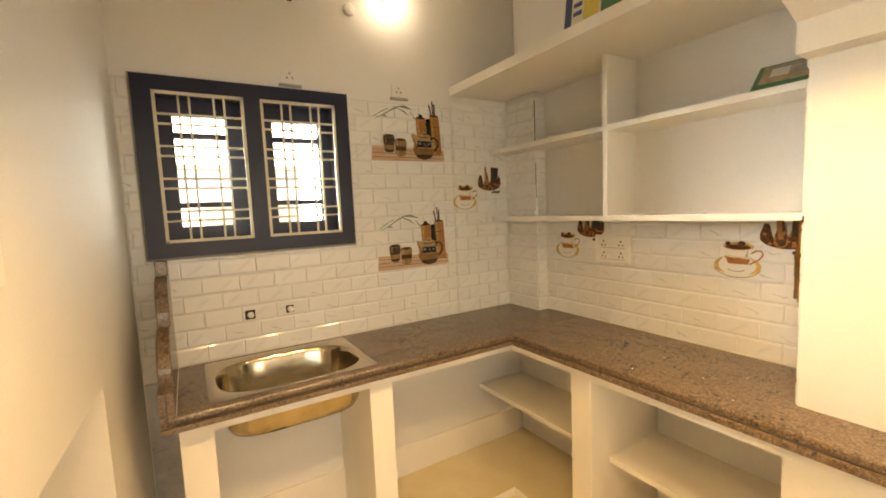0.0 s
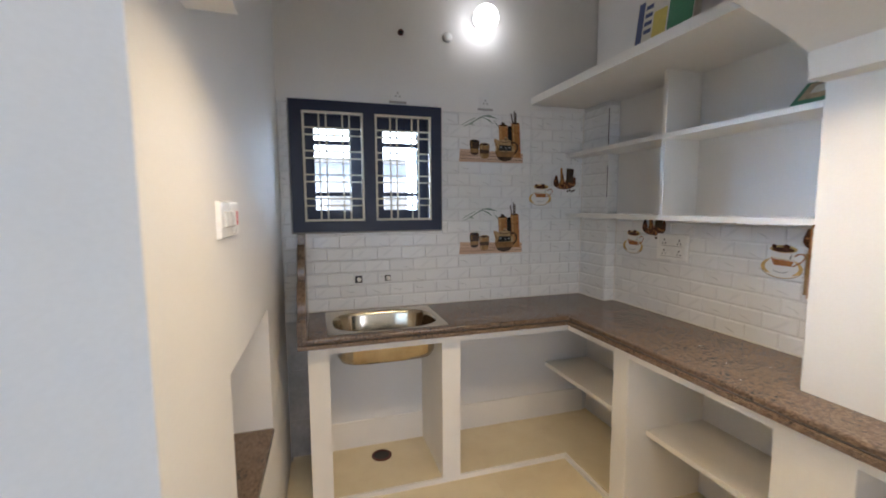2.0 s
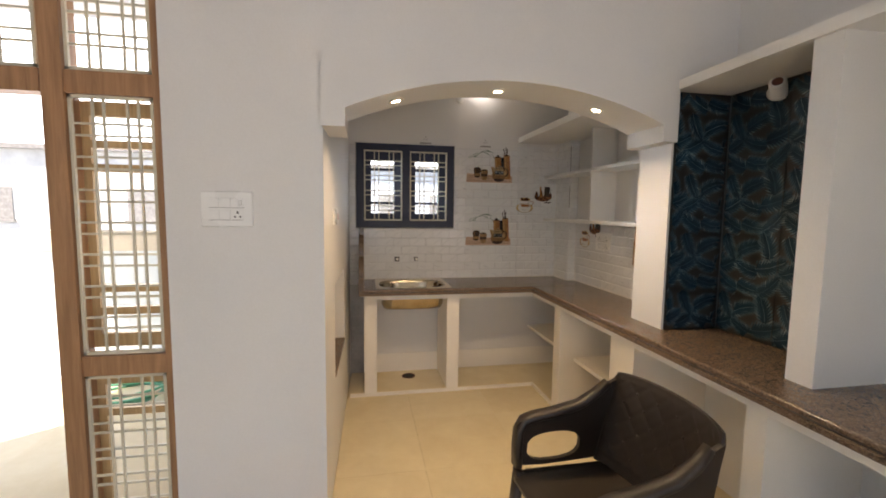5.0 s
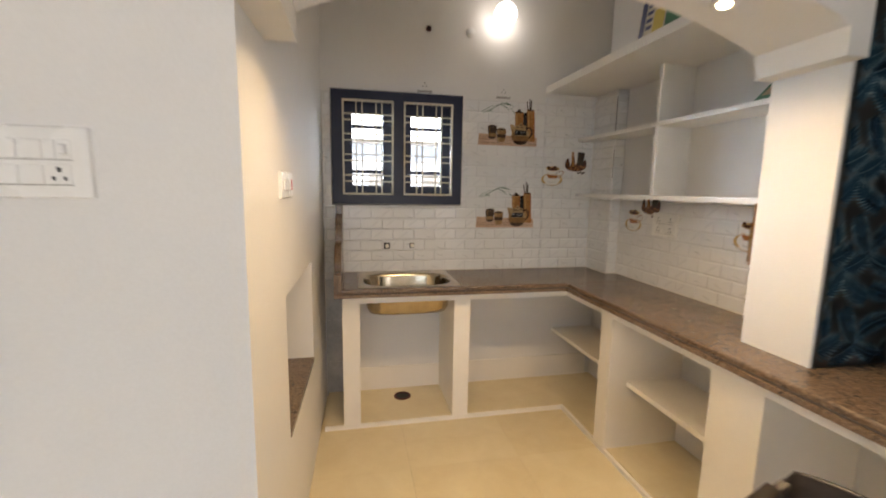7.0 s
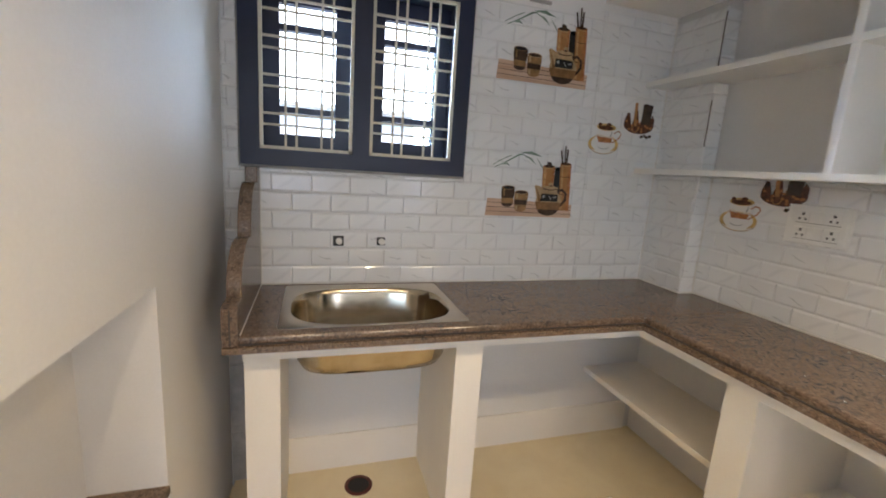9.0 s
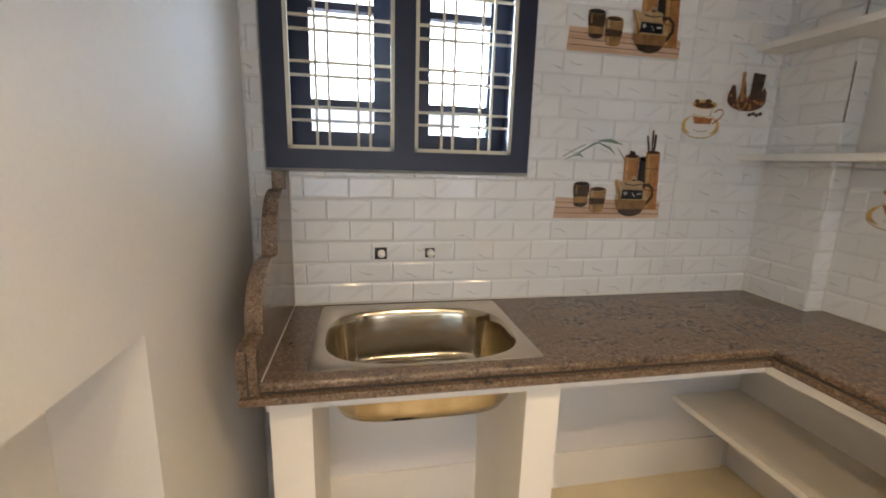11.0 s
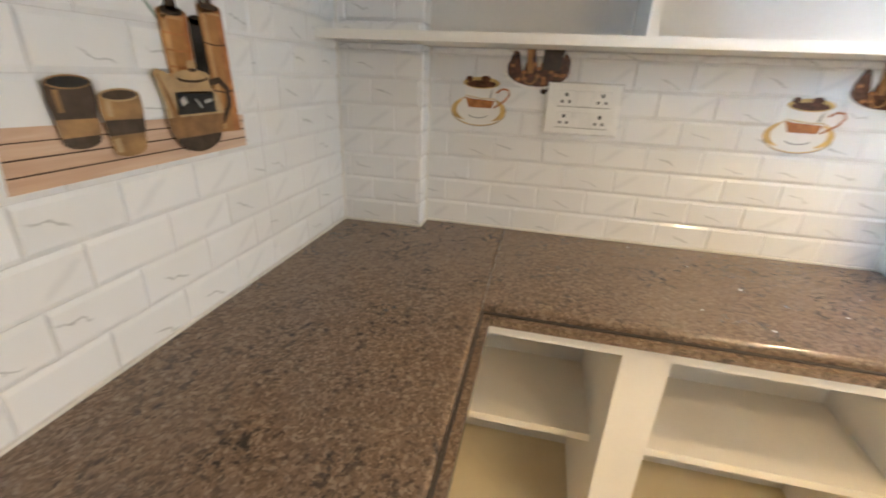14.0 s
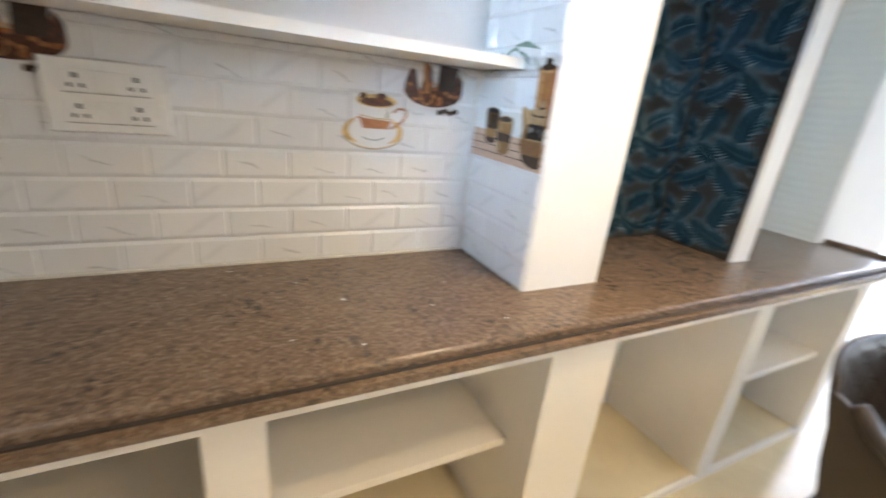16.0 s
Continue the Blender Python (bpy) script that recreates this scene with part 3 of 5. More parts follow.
def sink():
    ob = root("sink", ((SX0 + SX1) / 2, (SNY0 + SNY1) / 2, CZ), "stainless steel sink set into the granite worktop", "sink")
    a, b, n = (SX1 - SX0) / 2, (SNY1 - SNY0) / 2, 64
    bm = bmesh.new()
    cy = -0.026
    rings = []
    for (ra, rb, z, p, oy) in ((a, b, 0.0002, 40, 0), (a - 0.002, b - 0.002, 0.0022, 40, 0), (0.276, 0.199, 0.0035, 3.1, cy), (0.272, 0.195, 0.0025, 3.1, cy), (0.267, 0.190, -0.004, 3.1, cy), (0.261, 0.185, -0.02, 3.1, cy),
                               (0.246, 0.172, -0.145, 3.3, cy), (0.238, 0.164, -0.160, 3.3, cy), (0.226, 0.152, -0.168, 3.3, cy), (0.206, 0.134, -0.171, 3.3, cy), (0.080, 0.080, -0.1765, 2.0, cy - 0.003), (0.070, 0.070, -0.178, 2.0, cy - 0.003), (0.063, 0.063, -0.1825, 2.0, cy - 0.003), (0.048, 0.048, -0.184, 2.0, cy - 0.003), (0.042, 0.042, -0.188, 2.0, cy - 0.003)):
        rings.append([bm.verts.new((x, y, z)) for x, y in superellipse(0, oy, ra, rb, n, p)])
    rim = bmesh.new()
    edge = [[rim.verts.new(v.co) for v in r] for r in rings[:4]]
    for bmx, rows in ((rim, edge), (bm, rings[3:])):
        for r0, r1 in zip(rows, rows[1:]):
            for k in range(n):
                bmx.faces.new((r0[k], r0[(k + 1) % n], r1[(k + 1) % n], r1[k]))
    for r in rings[:3]:
        for v in r:
            bm.verts.remove(v)
    part("rim", rim, SATIN, ob, "satin steel rim lying on the granite", smooth=True)
    part("bowl", bm, STEEL, ob, "mirror-like worn steel bowl with warm reflections tinted into its colour", smooth=True)
    # outer skin below the counter
    bm = bmesh.new()
    rings = []
    for (ra, rb, z) in ((0.278, 0.201, -0.004), (0.268, 0.192, -0.02), (0.254, 0.180, -0.148), (0.240, 0.166, -0.176), (0.05, 0.05, -0.194)):
        rings.append([bm.verts.new((x, y, z)) for x, y in superellipse(0, cy, ra, rb, n, 4.0)])
    for r0, r1 in zip(rings, rings[1:]):
        for k in range(n):
            bm.faces.new((r0[k], r1[k], r1[(k + 1) % n], r0[(k + 1) % n]))
    part("underside", bm, STEEL, ob, "shiny steel underside of the bowl", smooth=True)
    bm = bmesh.new()
    lathe(bm, ((0.0415, -0.1865), (0.0415, -0.182), (0.036, -0.1795), (0.0, -0.179)), (0, cy - 0.003, 0), n=28)
    part("drain_cover", bm, PLATE, ob, "white paper disc over the drain", smooth=True)
    return ob


sink()

# scalloped granite side piece beside the sink
SPX = 0.821
def side_splash():
    """Two convex lobes stepping up from a low flange to a slim post under the window."""
    prof = [(1.833, CZ), (1.836, 0.988), (1.846, 0.997), (1.915, 0.997)]
    # lower lobe, then upper lobe, each a quarter of an oval ending in a small step
    for (cy, cz, a, b, n) in ((2.072, 1.012, 0.158, 0.128, 14), (2.262, 1.150, 0.135, 0.155, 14)):
        for k in range(n + 1):
            t = math.pi - k * (math.pi / 2) / n
            prof.append((cy + a * math.cos(t), cz + b * math.sin(t)))
        prof.append((cy + a * 0.33, cz + b - 0.003))
    prof += [(2.309, 1.355), (NY + BACK, 1.355), (NY + BACK, CZ)]
    bm = bmesh.new()
    f = bm.faces.new([bm.verts.new((0.862, y, z)) for y, z in prof])
    g = bmesh.ops.extrude_face_region(bm, geom=[f])
    bmesh.ops.translate(bm, vec=(SPX - 0.862, 0, 0), verts=[v for v in g["geom"] if isinstance(v, bmesh.types.BMVert)])
    rim = [e for e in bm.edges if len(e.link_faces) == 2 and abs(e.verts[0].co.x - e.verts[1].co.x) < 1e-5 and min(v.co.z for v in e.verts) > CZ + 0.01 and max(v.co.y for v in e.verts) < NY]
    bmesh.ops.bevel(bm, geom=rim, offset=0.0035, segments=2, affect="EDGES", profile=0.5)
    bmesh.ops.triangulate(bm, faces=[f for f in bm.faces if len(f.verts) > 4])
    return bm


structure("side_splash", side_splash(), GRANITE, "scalloped brown granite upstand beside the sink")
structure("side_splash_foot", boxes((SPX, 0.862, CFY + 0.0005, NY + BACK, 0.858, CZ - 0.0005)), GRANITE, "granite foot under the scalloped upstand")
structure("side_splash_joint", boxes((0.8400, 0.8430, 1.8315, 1.840, 0.884, 0.986)), GROOVE, "dark joint between the upstand's two slabs")

# ---- kitchen window ----
win = root("window_1", (0, 0, 0), "dark navy painted kitchen window with cream iron grilles", "window")
MX0, MX1 = 1.197, 1.263
IX0, IX1, IZ0, IZ1 = 0.866, 1.597, 1.424, 2.032
fy0, fy1 = NY - 0.022, NY + 0.085
part("frame", boxes((WX0, IX0, fy0, fy1, WZ0, WZ1), (IX1, WX1, fy0, fy1, WZ0, WZ1), (IX0, IX1, fy0, fy1, WZ0, IZ0), (IX0, IX1, fy0, fy1, IZ1, WZ1), (MX0, MX1, fy0, fy1, IZ0, IZ1)), IRON, win, bevel=0.004)
FXB, FZB = (0.27, 0.385, 0.655, 0.77), (0.145, 0.21, 0.365, 0.43, 0.58, 0.645, 0.79, 0.855)
for q0, q1 in ((IX0, MX0), (MX1, IX1)):
    grille("grille", q0, q1, IZ0, IZ1, NY - 0.012, win, FXB, FZB, 0.004)
    y0, y1 = NY + 0.088, NY + 0.125
    bm = boxes((q0 - 0.02, q0 + 0.062, y0, y1, IZ0 - 0.02, IZ1 + 0.02), (q1 - 0.062, q1 + 0.02, y0, y1, IZ0 - 0.02, IZ1 + 0.02), (q0 + 0.062, q1 - 0.062, y0, y1, IZ0 - 0.02, IZ0 + 0.062), (q0 + 0.062, q1 - 0.062, y0, y1, IZ1 - 0.072, IZ1 + 0.02))
    for zz in (IZ1 - 0.155, IZ0 + 0.155):
        box(bm, q0 + 0.062, q1 - 0.062, y0, y1, zz - 0.011, zz + 0.011)
    s = part("sash", bm, IRON, win, "dark painted casement sash", bevel=0.003)
    g = part("pane", boxes((q0 + 0.062, q1 - 0.062, y0 + 0.016, y0 + 0.020, IZ0 + 0.062, IZ1 - 0.072)), GLASS, s, "clear glass pane")
    g.visible_shadow = False
structure("window_mortar", boxes((WX0 - 0.008, WX0, NY - 0.004, NY + 0.02, WZ0 - 0.008, WZ1 + 0.006), (WX1, WX1 + 0.008, NY - 0.004, NY + 0.02, WZ0 - 0.008, WZ1 + 0.006), (WX0, WX1, NY - 0.004, NY + 0.02, WZ0 - 0.010, WZ0)), CEMENT, "rough cement bead round the window frame")

# ---- lamps ----
for sx, sz in SPOTS:
    ob = root("ceiling_spotlight", (sx, 0.675, sz), "small round recessed warm LED downlight", "light", "downlights in the arch")
    tilt = math.atan2(sx - mid, math.sqrt(rad * rad - (sx - mid) ** 2))
    ob.matrix_world = pose(sx, 0.675, sz - 0.001, 0, math.degrees(tilt), 0)
    bm = bmesh.new()
    lathe(bm, ((0.0215, 0.004), (0.036, 0.004), (0.038, -0.004), (0.028, -0.007), (0.022, -0.005)), (0, 0, 0), n=24)
    part("bezel", bm, PLATE, ob, smooth=True)
    bm = bmesh.new()
    lathe(bm, ((0.0215, 0.003), (0.0215, -0.0055), (0.012, -0.0075), (0.0, -0.008)), (0, 0, 0), n=20)
    part("diffuser", bm, LED, ob, "glowing warm LED disc")
ob = root("globe_lamp", BULB, "lit white opal globe lamp on the kitchen wall", "light")
bm = bmesh.new()
lathe(bm, ((0.05, 0.088), (0.05, 0.045), (0.03, 0.03), (0.03, 0.01)), (0, 0, 0), "y", 20)
part("holder", bm, PLATE, ob, smooth=True)
bm = bmesh.new()
bmesh.ops.create_uvsphere(bm, u_segments=24, v_segments=14, radius=0.074, matrix=Matrix.Translation((0, -0.015, -0.02)))
part("globe", bm, GLOBE, ob, "glowing opal glass globe", smooth=True)

# ---- dark plastic armchair ----
def sweep(bm, pts, w, h, wide=(0, 1, 0)):
    """A flat bar of width w and height h along points."""
    rings = []
    pts = [Vector(p) for p in pts]
    for i, p in enumerate(pts):
        d = (pts[min(i + 1, len(pts) - 1)] - pts[max(i - 1, 0)]).normalized()
        s = Vector(wide)
        u = d.cross(s).normalized()
        ww = w[i] if isinstance(w, (list, tuple)) else w
        rings.append([bm.verts.new(p + s * a * ww / 2 + u * b * h / 2) for a, b in ((-1, -0.6), (-0.8, -1), (0.8, -1), (1, -0.6), (1, 0.6), (0.8, 1), (-0.8, 1), (-1, 0.6))])
    n = 8
    for a, b in zip(rings, rings[1:]):
        for k in range(n):
            bm.faces.new((a[k], a[(k + 1) % n], b[(k + 1) % n], b[k]))
    bm.faces.new(rings[0][::-1]), bm.faces.new(rings[-1])


def shell(bm, fn, nu, nv, thick):
    """A sheet fn(u, v) -> point and outward way, given thickness."""
    front = [[bm.verts.new(fn(u / nu, v / nv)[0]) for u in range(nu + 1)] for v in range(nv + 1)]
    back = [[bm.verts.new(Vector(fn(u / nu, v / nv)[0]) - Vector(fn(u / nu, v / nv)[1]) * thick) for u in range(nu + 1)] for v in range(nv + 1)]
    for v in range(nv):
        for u in range(nu):
            bm.faces.new((front[v][u], front[v][u + 1], front[v + 1][u + 1], front[v + 1][u]))
            bm.faces.new((back[v][u], back[v + 1][u], back[v + 1][u + 1], back[v][u + 1]))
    for v in range(nv):
        bm.faces.new((front[v][0], front[v + 1][0], back[v + 1][0], back[v][0]))
        bm.faces.new((front[v][nu], back[v][nu], back[v + 1][nu], front[v + 1][nu]))
    for u in range(nu):
        bm.faces.new((front[0][u], back[0][u], back[0][u + 1], front[0][u + 1]))
        bm.faces.new((front[nv][u], front[nv][u + 1], back[nv][u + 1], back[nv][u]))


def chair_back(u, v):
    a = 2 * u - 1
    half_w = 0.255 + 0.02 * v - 0.05 * max(0, v - 0.88) ** 1.5 * 8
    top = 0.395 - 0.014 * abs(a) ** 5
    z = 0.425 + top * v
    x = 0.192 + 0.105 * v - 0.05 * a * a
    y = a * half_w
    q = 0.0
    if 0.10 < v < 0.94 and abs(a) < 0.92:
        p1, p2 = (y + z) / 0.1, (y - z) / 0.1
        g = min(abs(p1 - round(p1)), abs(p2 - round(p2)))
        q = 0.005 * min(1, g / 0.09)
    return (x - q, y, z), (-0.95, 0, 0.3)


def side_panel(bm, y, thick):
    """Solid side wing between back and arm, with an oval opening under the arm."""
    n = 32
    outer, inner = [], []
    line = [(0.215, 0.60), (0.232, 0.70), (0.248, 0.775), (0.20, 0.755), (0.15, 0.705), (0.08, 0.665), (-0.03, 0.645), (-0.13, 0.637), (-0.205, 0.63), (-0.222, 0.61), (-0.224, 0.54), (-0.222, 0.44), (-0.10, 0.43), (0.05, 0.43), (0.185, 0.43), (0.195, 0.52)]
    for k in range(n):
        a = line[k // 2]
        b = line[(k // 2 + 1) % 16]
        outer.append(a if k % 2 == 0 else ((a[0] + b[0]) / 2, (a[1] + b[1]) / 2))
    c = (-0.05, 0.508)
    for p in outer:
        t = math.atan2((p[1] - c[1]) / 0.07, (p[0] - c[0]) / 0.13)
        inner.append((c[0] + 0.125 * math.copysign(abs(math.cos(t)) ** 0.8, math.cos(t)), c[1] + 0.062 * math.copysign(abs(math.sin(t)) ** 0.8, math.sin(t))))
    sets = [[bm.verts.new((x, y + d, z)) for x, z in ring] for d in (-thick / 2, thick / 2) for ring in (outer, inner)]
    oa, ia, ob2, ib = sets
    for k in range(n):
        m = (k + 1) % n
        bm.faces.new((oa[k], oa[m], ia[m], ia[k]))
        bm.faces.new((ob2[k], ib[k], ib[m], ob2[m]))
        bm.faces.new((oa[k], ob2[k], ob2[m], oa[m]))
        bm.faces.new((ia[k], ia[m], ib[m], ib[k]))


def chair_seat(u, v):
    a, b = 2 * u - 1, 2 * v - 1
    z = 0.43 - 0.018 * (1 - a * a) * (1 - b * b) - (0.03 * max(0, -b - 0.75) ** 1.2 * 4)
    return (0.225 * b - 0.01, 0.235 * a * (1 - 0.05 * b), z), (0, 0, 1)


def armchair(at):
    ob = root("plastic_armchair", at, "dark brown moulded plastic armchair with a quilted back", "chair", turn=3)
    bm = bmesh.new()
    shell(bm, chair_back, 56, 44, 0.018)
    back = part("backrest", bm, PLASTIC, ob, "quilted glossy plastic backrest", smooth=True)
    for i in range(-3, 4):
        for j in range(0, 6):
            y, z = 0.05 * (2 * i + (j % 2)), 0.50 + 0.05 * j
            if abs(y) < 0.23:
                v = (z - 0.425) / 0.385
                bm = bmesh.new()
                x = 0.192 + 0.105 * v - 0.05 * (y / 0.27) ** 2
                bmesh.ops.create_uvsphere(bm, u_segments=8, v_segments=5, radius=0.006, matrix=Matrix.Translation((x - 0.001, y, z)))
                part("button", bm, PLASTIC, back, smooth=True)
    bm = bmesh.new()
    shell(bm, chair_seat, 16, 16, 0.022)
    part("seat", bm, PLASTIC, ob, smooth=True)
    for s in (-1, 1):
        bm = bmesh.new()
        pts = [(0.20, 0.262 * s, 0.745), (0.15, 0.268 * s, 0.70), (0.07, 0.27 * s, 0.655), (-0.05, 0.27 * s, 0.632), (-0.14, 0.27 * s, 0.622), (-0.185, 0.27 * s, 0.61), (-0.208, 0.27 * s, 0.57), (-0.214, 0.268 * s, 0.50), (-0.214, 0.264 * s, 0.42)]
        sweep(bm, [(x, y, z + 0.018) for x, y, z in pts], [0.035, 0.045, 0.055, 0.06, 0.06, 0.06, 0.06, 0.06, 0.06], 0.03)
        part("armrest", bm, PLASTIC, ob, smooth=True)
        bm = bmesh.new()
        side_panel(bm, 0.268 * s, 0.02)
        part("side_wing", bm, PLASTIC, ob, bevel=0.004)
        for fx, tx in ((-0.21, -0.245), (0.215, 0.275)):
            bm = bmesh.new()
            sweep(bm, [(fx, 0.25 * s, 0.425), ((fx + tx) / 2, 0.262 * s, 0.21), (tx, 0.275 * s, 0.0)], [0.06, 0.05, 0.04], 0.032)
            part("leg", bm, PLASTIC, ob, smooth=True)
    return ob


armchair((1.716, -0.055, FZ))

# ---- switch plates ----
def plate(name, place, w, h, cells, label, group=""):
    """A wall plate; place maps (across, up, out) to the world. cells: (kind, across, up, width, height)."""
    ob = root(name, (0, 0, 0), label, "switch plate", group)

    def slab(u0, u1, v0, v1, d0, d1, ch=0.002):
        bm = bmesh.new()
        v = [bm.verts.new(place(*p)) for p in ((u0, v0, d0), (u1, v0, d0), (u1, v1, d0), (u0, v1, d0), (u0 + ch, v0 + ch, d1), (u1 - ch, v0 + ch, d1), (u1 - ch, v1 - ch, d1), (u0 + ch, v1 - ch, d1))]
        for q in ((0, 1, 2, 3), (4, 5, 6, 7), (0, 1, 5, 4), (1, 2, 6, 5), (2, 3, 7, 6), (3, 0, 4, 7)):
            bm.faces.new([v[i] for i in q])
        return bm

    base = part("cover", slab(0, w, 0, h, 0, 0.010, 0.004), PLATE, ob)
    for kind, u, v, cw, chh in cells:
        if kind == "red":
            part("indicator", slab(u, u + cw, v, v + chh, 0.010, 0.0145), RED, base, "red indicator")
            continue
        c = part("switch" if kind == "switch" else "socket" if kind == "socket" else "regulator", slab(u, u + cw, v, v + chh, 0.0102, 0.0135 if kind == "switch" else 0.0118, 0.0012), PLATE, base)
        # grey sliver below each key, the joint's shade put into its colour
        part("gap", slab(u - 0.0012, u + cw + 0.0012, v - 0.0022, v, 0.0102, 0.0106, 0.0001), CEMENT, c, "grey strip coloured as the joint's shade")
        if kind == "socket":
            # pin holes are raised pads, their inner shade is only black colour
            for a, b, r in ((0.5, 0.73, 0.0042), (0.27, 0.3, 0.0034), (0.73, 0.3, 0.0034)):
                bm = slab(u + a * cw - r, u + a * cw + r, v + b * chh - r * 1.15, v + b * chh + r * 1.15, 0.0119, 0.0123, 0.0008)
                part("hole", bm, DARK, c)
        if kind == "regulator":
            bm = slab(u + cw * 0.2, u + cw * 0.8, v + chh * 0.2, v + chh * 0.8, 0.0119, 0.020, 0.004)
            part("knob", bm, PLATE, c)
    return ob


row = lambda v: [("socket", 0.035, v, 0.042, 0.042), ("switch", 0.083, v, 0.0435, 0.042), ("socket", 0.133, v, 0.042, 0.042)]
plate("switch_plate", lambda u, v, d: (EX - 0.001 - d, 1.776 - u, 1.211 + v), 0.207, 0.142, row(0.021) + row(0.078), "white plastic switch plate with four sockets on the tiles")
cells = [("switch", 0.032, 0.082, 0.04, 0.04), ("switch", 0.077, 0.082, 0.04, 0.04), ("switch", 0.122, 0.082, 0.019, 0.04), ("regulator", 0.143, 0.082, 0.026, 0.04), ("switch", 0.032, 0.03, 0.04, 0.04), ("switch", 0.077, 0.03, 0.04, 0.04), ("socket", 0.122, 0.03, 0.045, 0.042)]
plate("switch_plate", lambda u, v, d: (0.193 + u, SY - d, 1.437 + v), 0.205, 0.15, cells, "white plastic switch plate with a fan regulator on the wall")
plate("switch_plate", lambda u, v, d: (wall_x(0.945 + u) + d, 0.945 + u, 1.430 + v), 0.212, 0.090, [("switch", 0.040, 0.028, 0.042, 0.038), ("switch", 0.084, 0.028, 0.042, 0.038), ("switch", 0.128, 0.028, 0.034, 0.038), ("red", 0.164, 0.028, 0.012, 0.038)], "white plastic switch plate with a red indicator")
for px, pz in ((1.404, 2.146), (1.955, 2.138)):
    ob = root("conduit_cover", (0, 0, 0), "small white painted conduit cover above the tiles", "cover plate", "conduit covers")
    c = part("cover", boxes((px - 0.04, px + 0.04, NY + BACK - 0.004, NY + BACK - 0.0002, pz - 0.028, pz + 0.04)), PAINT, ob, bevel=0.001)
    # grey pads for the three holes, shade put into their colour
    for a, b in ((0, 0.018), (-0.012, -0.002), (0.012, -0.002)):
        part("hole", boxes((px + a - 0.004, px + a + 0.004, NY + BACK - 0.0052, NY + BACK - 0.0042, pz + b - 0.005, pz + b + 0.005)), CEMENT, c)
    part("mortar", boxes((px - 0.05, px + 0.05, NY + BACK - 0.008, NY + BACK - 0.0002, pz - 0.042, pz - 0.030)), CEMENT, ob, bevel=0.002)
RUST = surface("dark_red_rust", (0.10, 0.02, 0.012), 0.6)
ob = root("wall_pipe_stub", (1.427, NY + BACK, 2.503), "small dark red pipe end in the wall", "pipe")
bm = bmesh.new()
lathe(bm, ((0.017, 0.0), (0.017, -0.012), (0.012, -0.012), (0.012, -0.002)), (0, 0, 0), "y", 16)
part("ring", bm, RUST, ob)
bm = bmesh.new()
lathe(bm, ((0.0119, -0.001), (0.0119, -0.003)), (0, 0, 0), "y", 16)
part("bore", bm, DARK, ob)
bm = bmesh.new()
lathe(bm, ((0.03, 0.0), (0.03, -0.006), (0.024, -0.010), (0.0, -0.011)), (0, 0, 0), "y", 18)
ob = root("junction_box", (1.71, NY + BACK, 2.505), "round white capped junction box on the kitchen wall", "junction box")
part("cap", bm, PLATE, ob, smooth=True)

# ---- water points over the sink ----
for tx, s in ((1.153, 0.021), (1.325, 0.017)):
    ob = root("tap_point", (tx, NY, 1.079), "capped water point in a square hole cut in the tiles", "tap point", "water points over the sink")
    # solid black block, the cut hole's shade is its colour
    part("hole", boxes((-s, s, -0.0016, 0.004, -s, s)), DARK, ob)
    bm = bmesh.new()
    lathe(bm, ((0.013, 0.0), (0.013, -0.016), (0.011, -0.018)), (0.002, 0, 0), "y", 14)
    plug = part("plug", bm, CREAM, ob, "pale plastic pipe plug")
    bm = bmesh.new()
    lathe(bm, ((0.007, -0.018), (0.007, -0.03), (0.005, -0.032)), (0.002, 0, -0.001), "y", 6)
    part("nut", bm, CREAM, plug)

# ---- floor drain ----
ob = root("floor_drain", (1.247, 2.235, PLZ), "dark round floor drain under the sink", "drain")
bm = bmesh.new()
lathe(bm, ((0.058, 0.0), (0.058, 0.004), (0.045, 0.005), (0.045, 0.001)), (0, 0, 0), n=28)
part("ring", bm, RUST, ob)
bm = bmesh.new()
lathe(bm, ((0.0445, 0.0005), (0.0445, 0.0015), (0, 0.0015)), (0, 0, 0), n=28)
part("pit", bm, DARK, ob)

# ---- things on the shelves ----
ob = root("book", (2.60, 0.925, 1.8495), "green booklet with a printed cover leaning on the shelf", "book")
ob.matrix_world = pose(2.585, 0.925, 1.8535, 0, 48, 6)
part("pages", boxes((-0.006, 0.0, -0.088, 0.088, 0.002, 0.128)), PAGES, ob)
cov = part("cover", boxes((-0.0085, -0.0062, -0.09, 0.09, 0.0, 0.13)), GREENBOOK, ob, "green printed cover")
part("picture", boxes((-0.0096, -0.0087, -0.082, 0.075, 0.022, 0.122)), TAN, cov, "brown and grey cover picture")
for k, (y0, y1, z0, z1) in enumerate(((-0.07, -0.01, 0.05, 0.085), (0.0, 0.05, 0.055, 0.1), (-0.06, 0.04, 0.1, 0.112))):
    part("printed_bar", boxes((-0.0105, -0.0098, y0, y1, z0, z1)), CEMENT if k != 1 else PAGES, cov)
part("spine", boxes((-0.0085, 0.002, -0.09, 0.09, -0.004, 0.0)), GREENBOOK, ob)
ob = root("printed_packet", (2.42, 1.60, 2.194), "blue and white printed packet standing on the loft", "packet")
ob.matrix_world = pose(2.55, 1.615, 2.195, 0, 8, 4)
body = part("body", boxes((-0.02, 0.02, -0.17, 0.17, 0, 0.345)), PAGES, ob, bevel=0.006)
part("border", boxes((-0.0215, -0.0205, 0.125, 0.163, 0.006, 0.338)), NAVY, body, "navy printed edge")
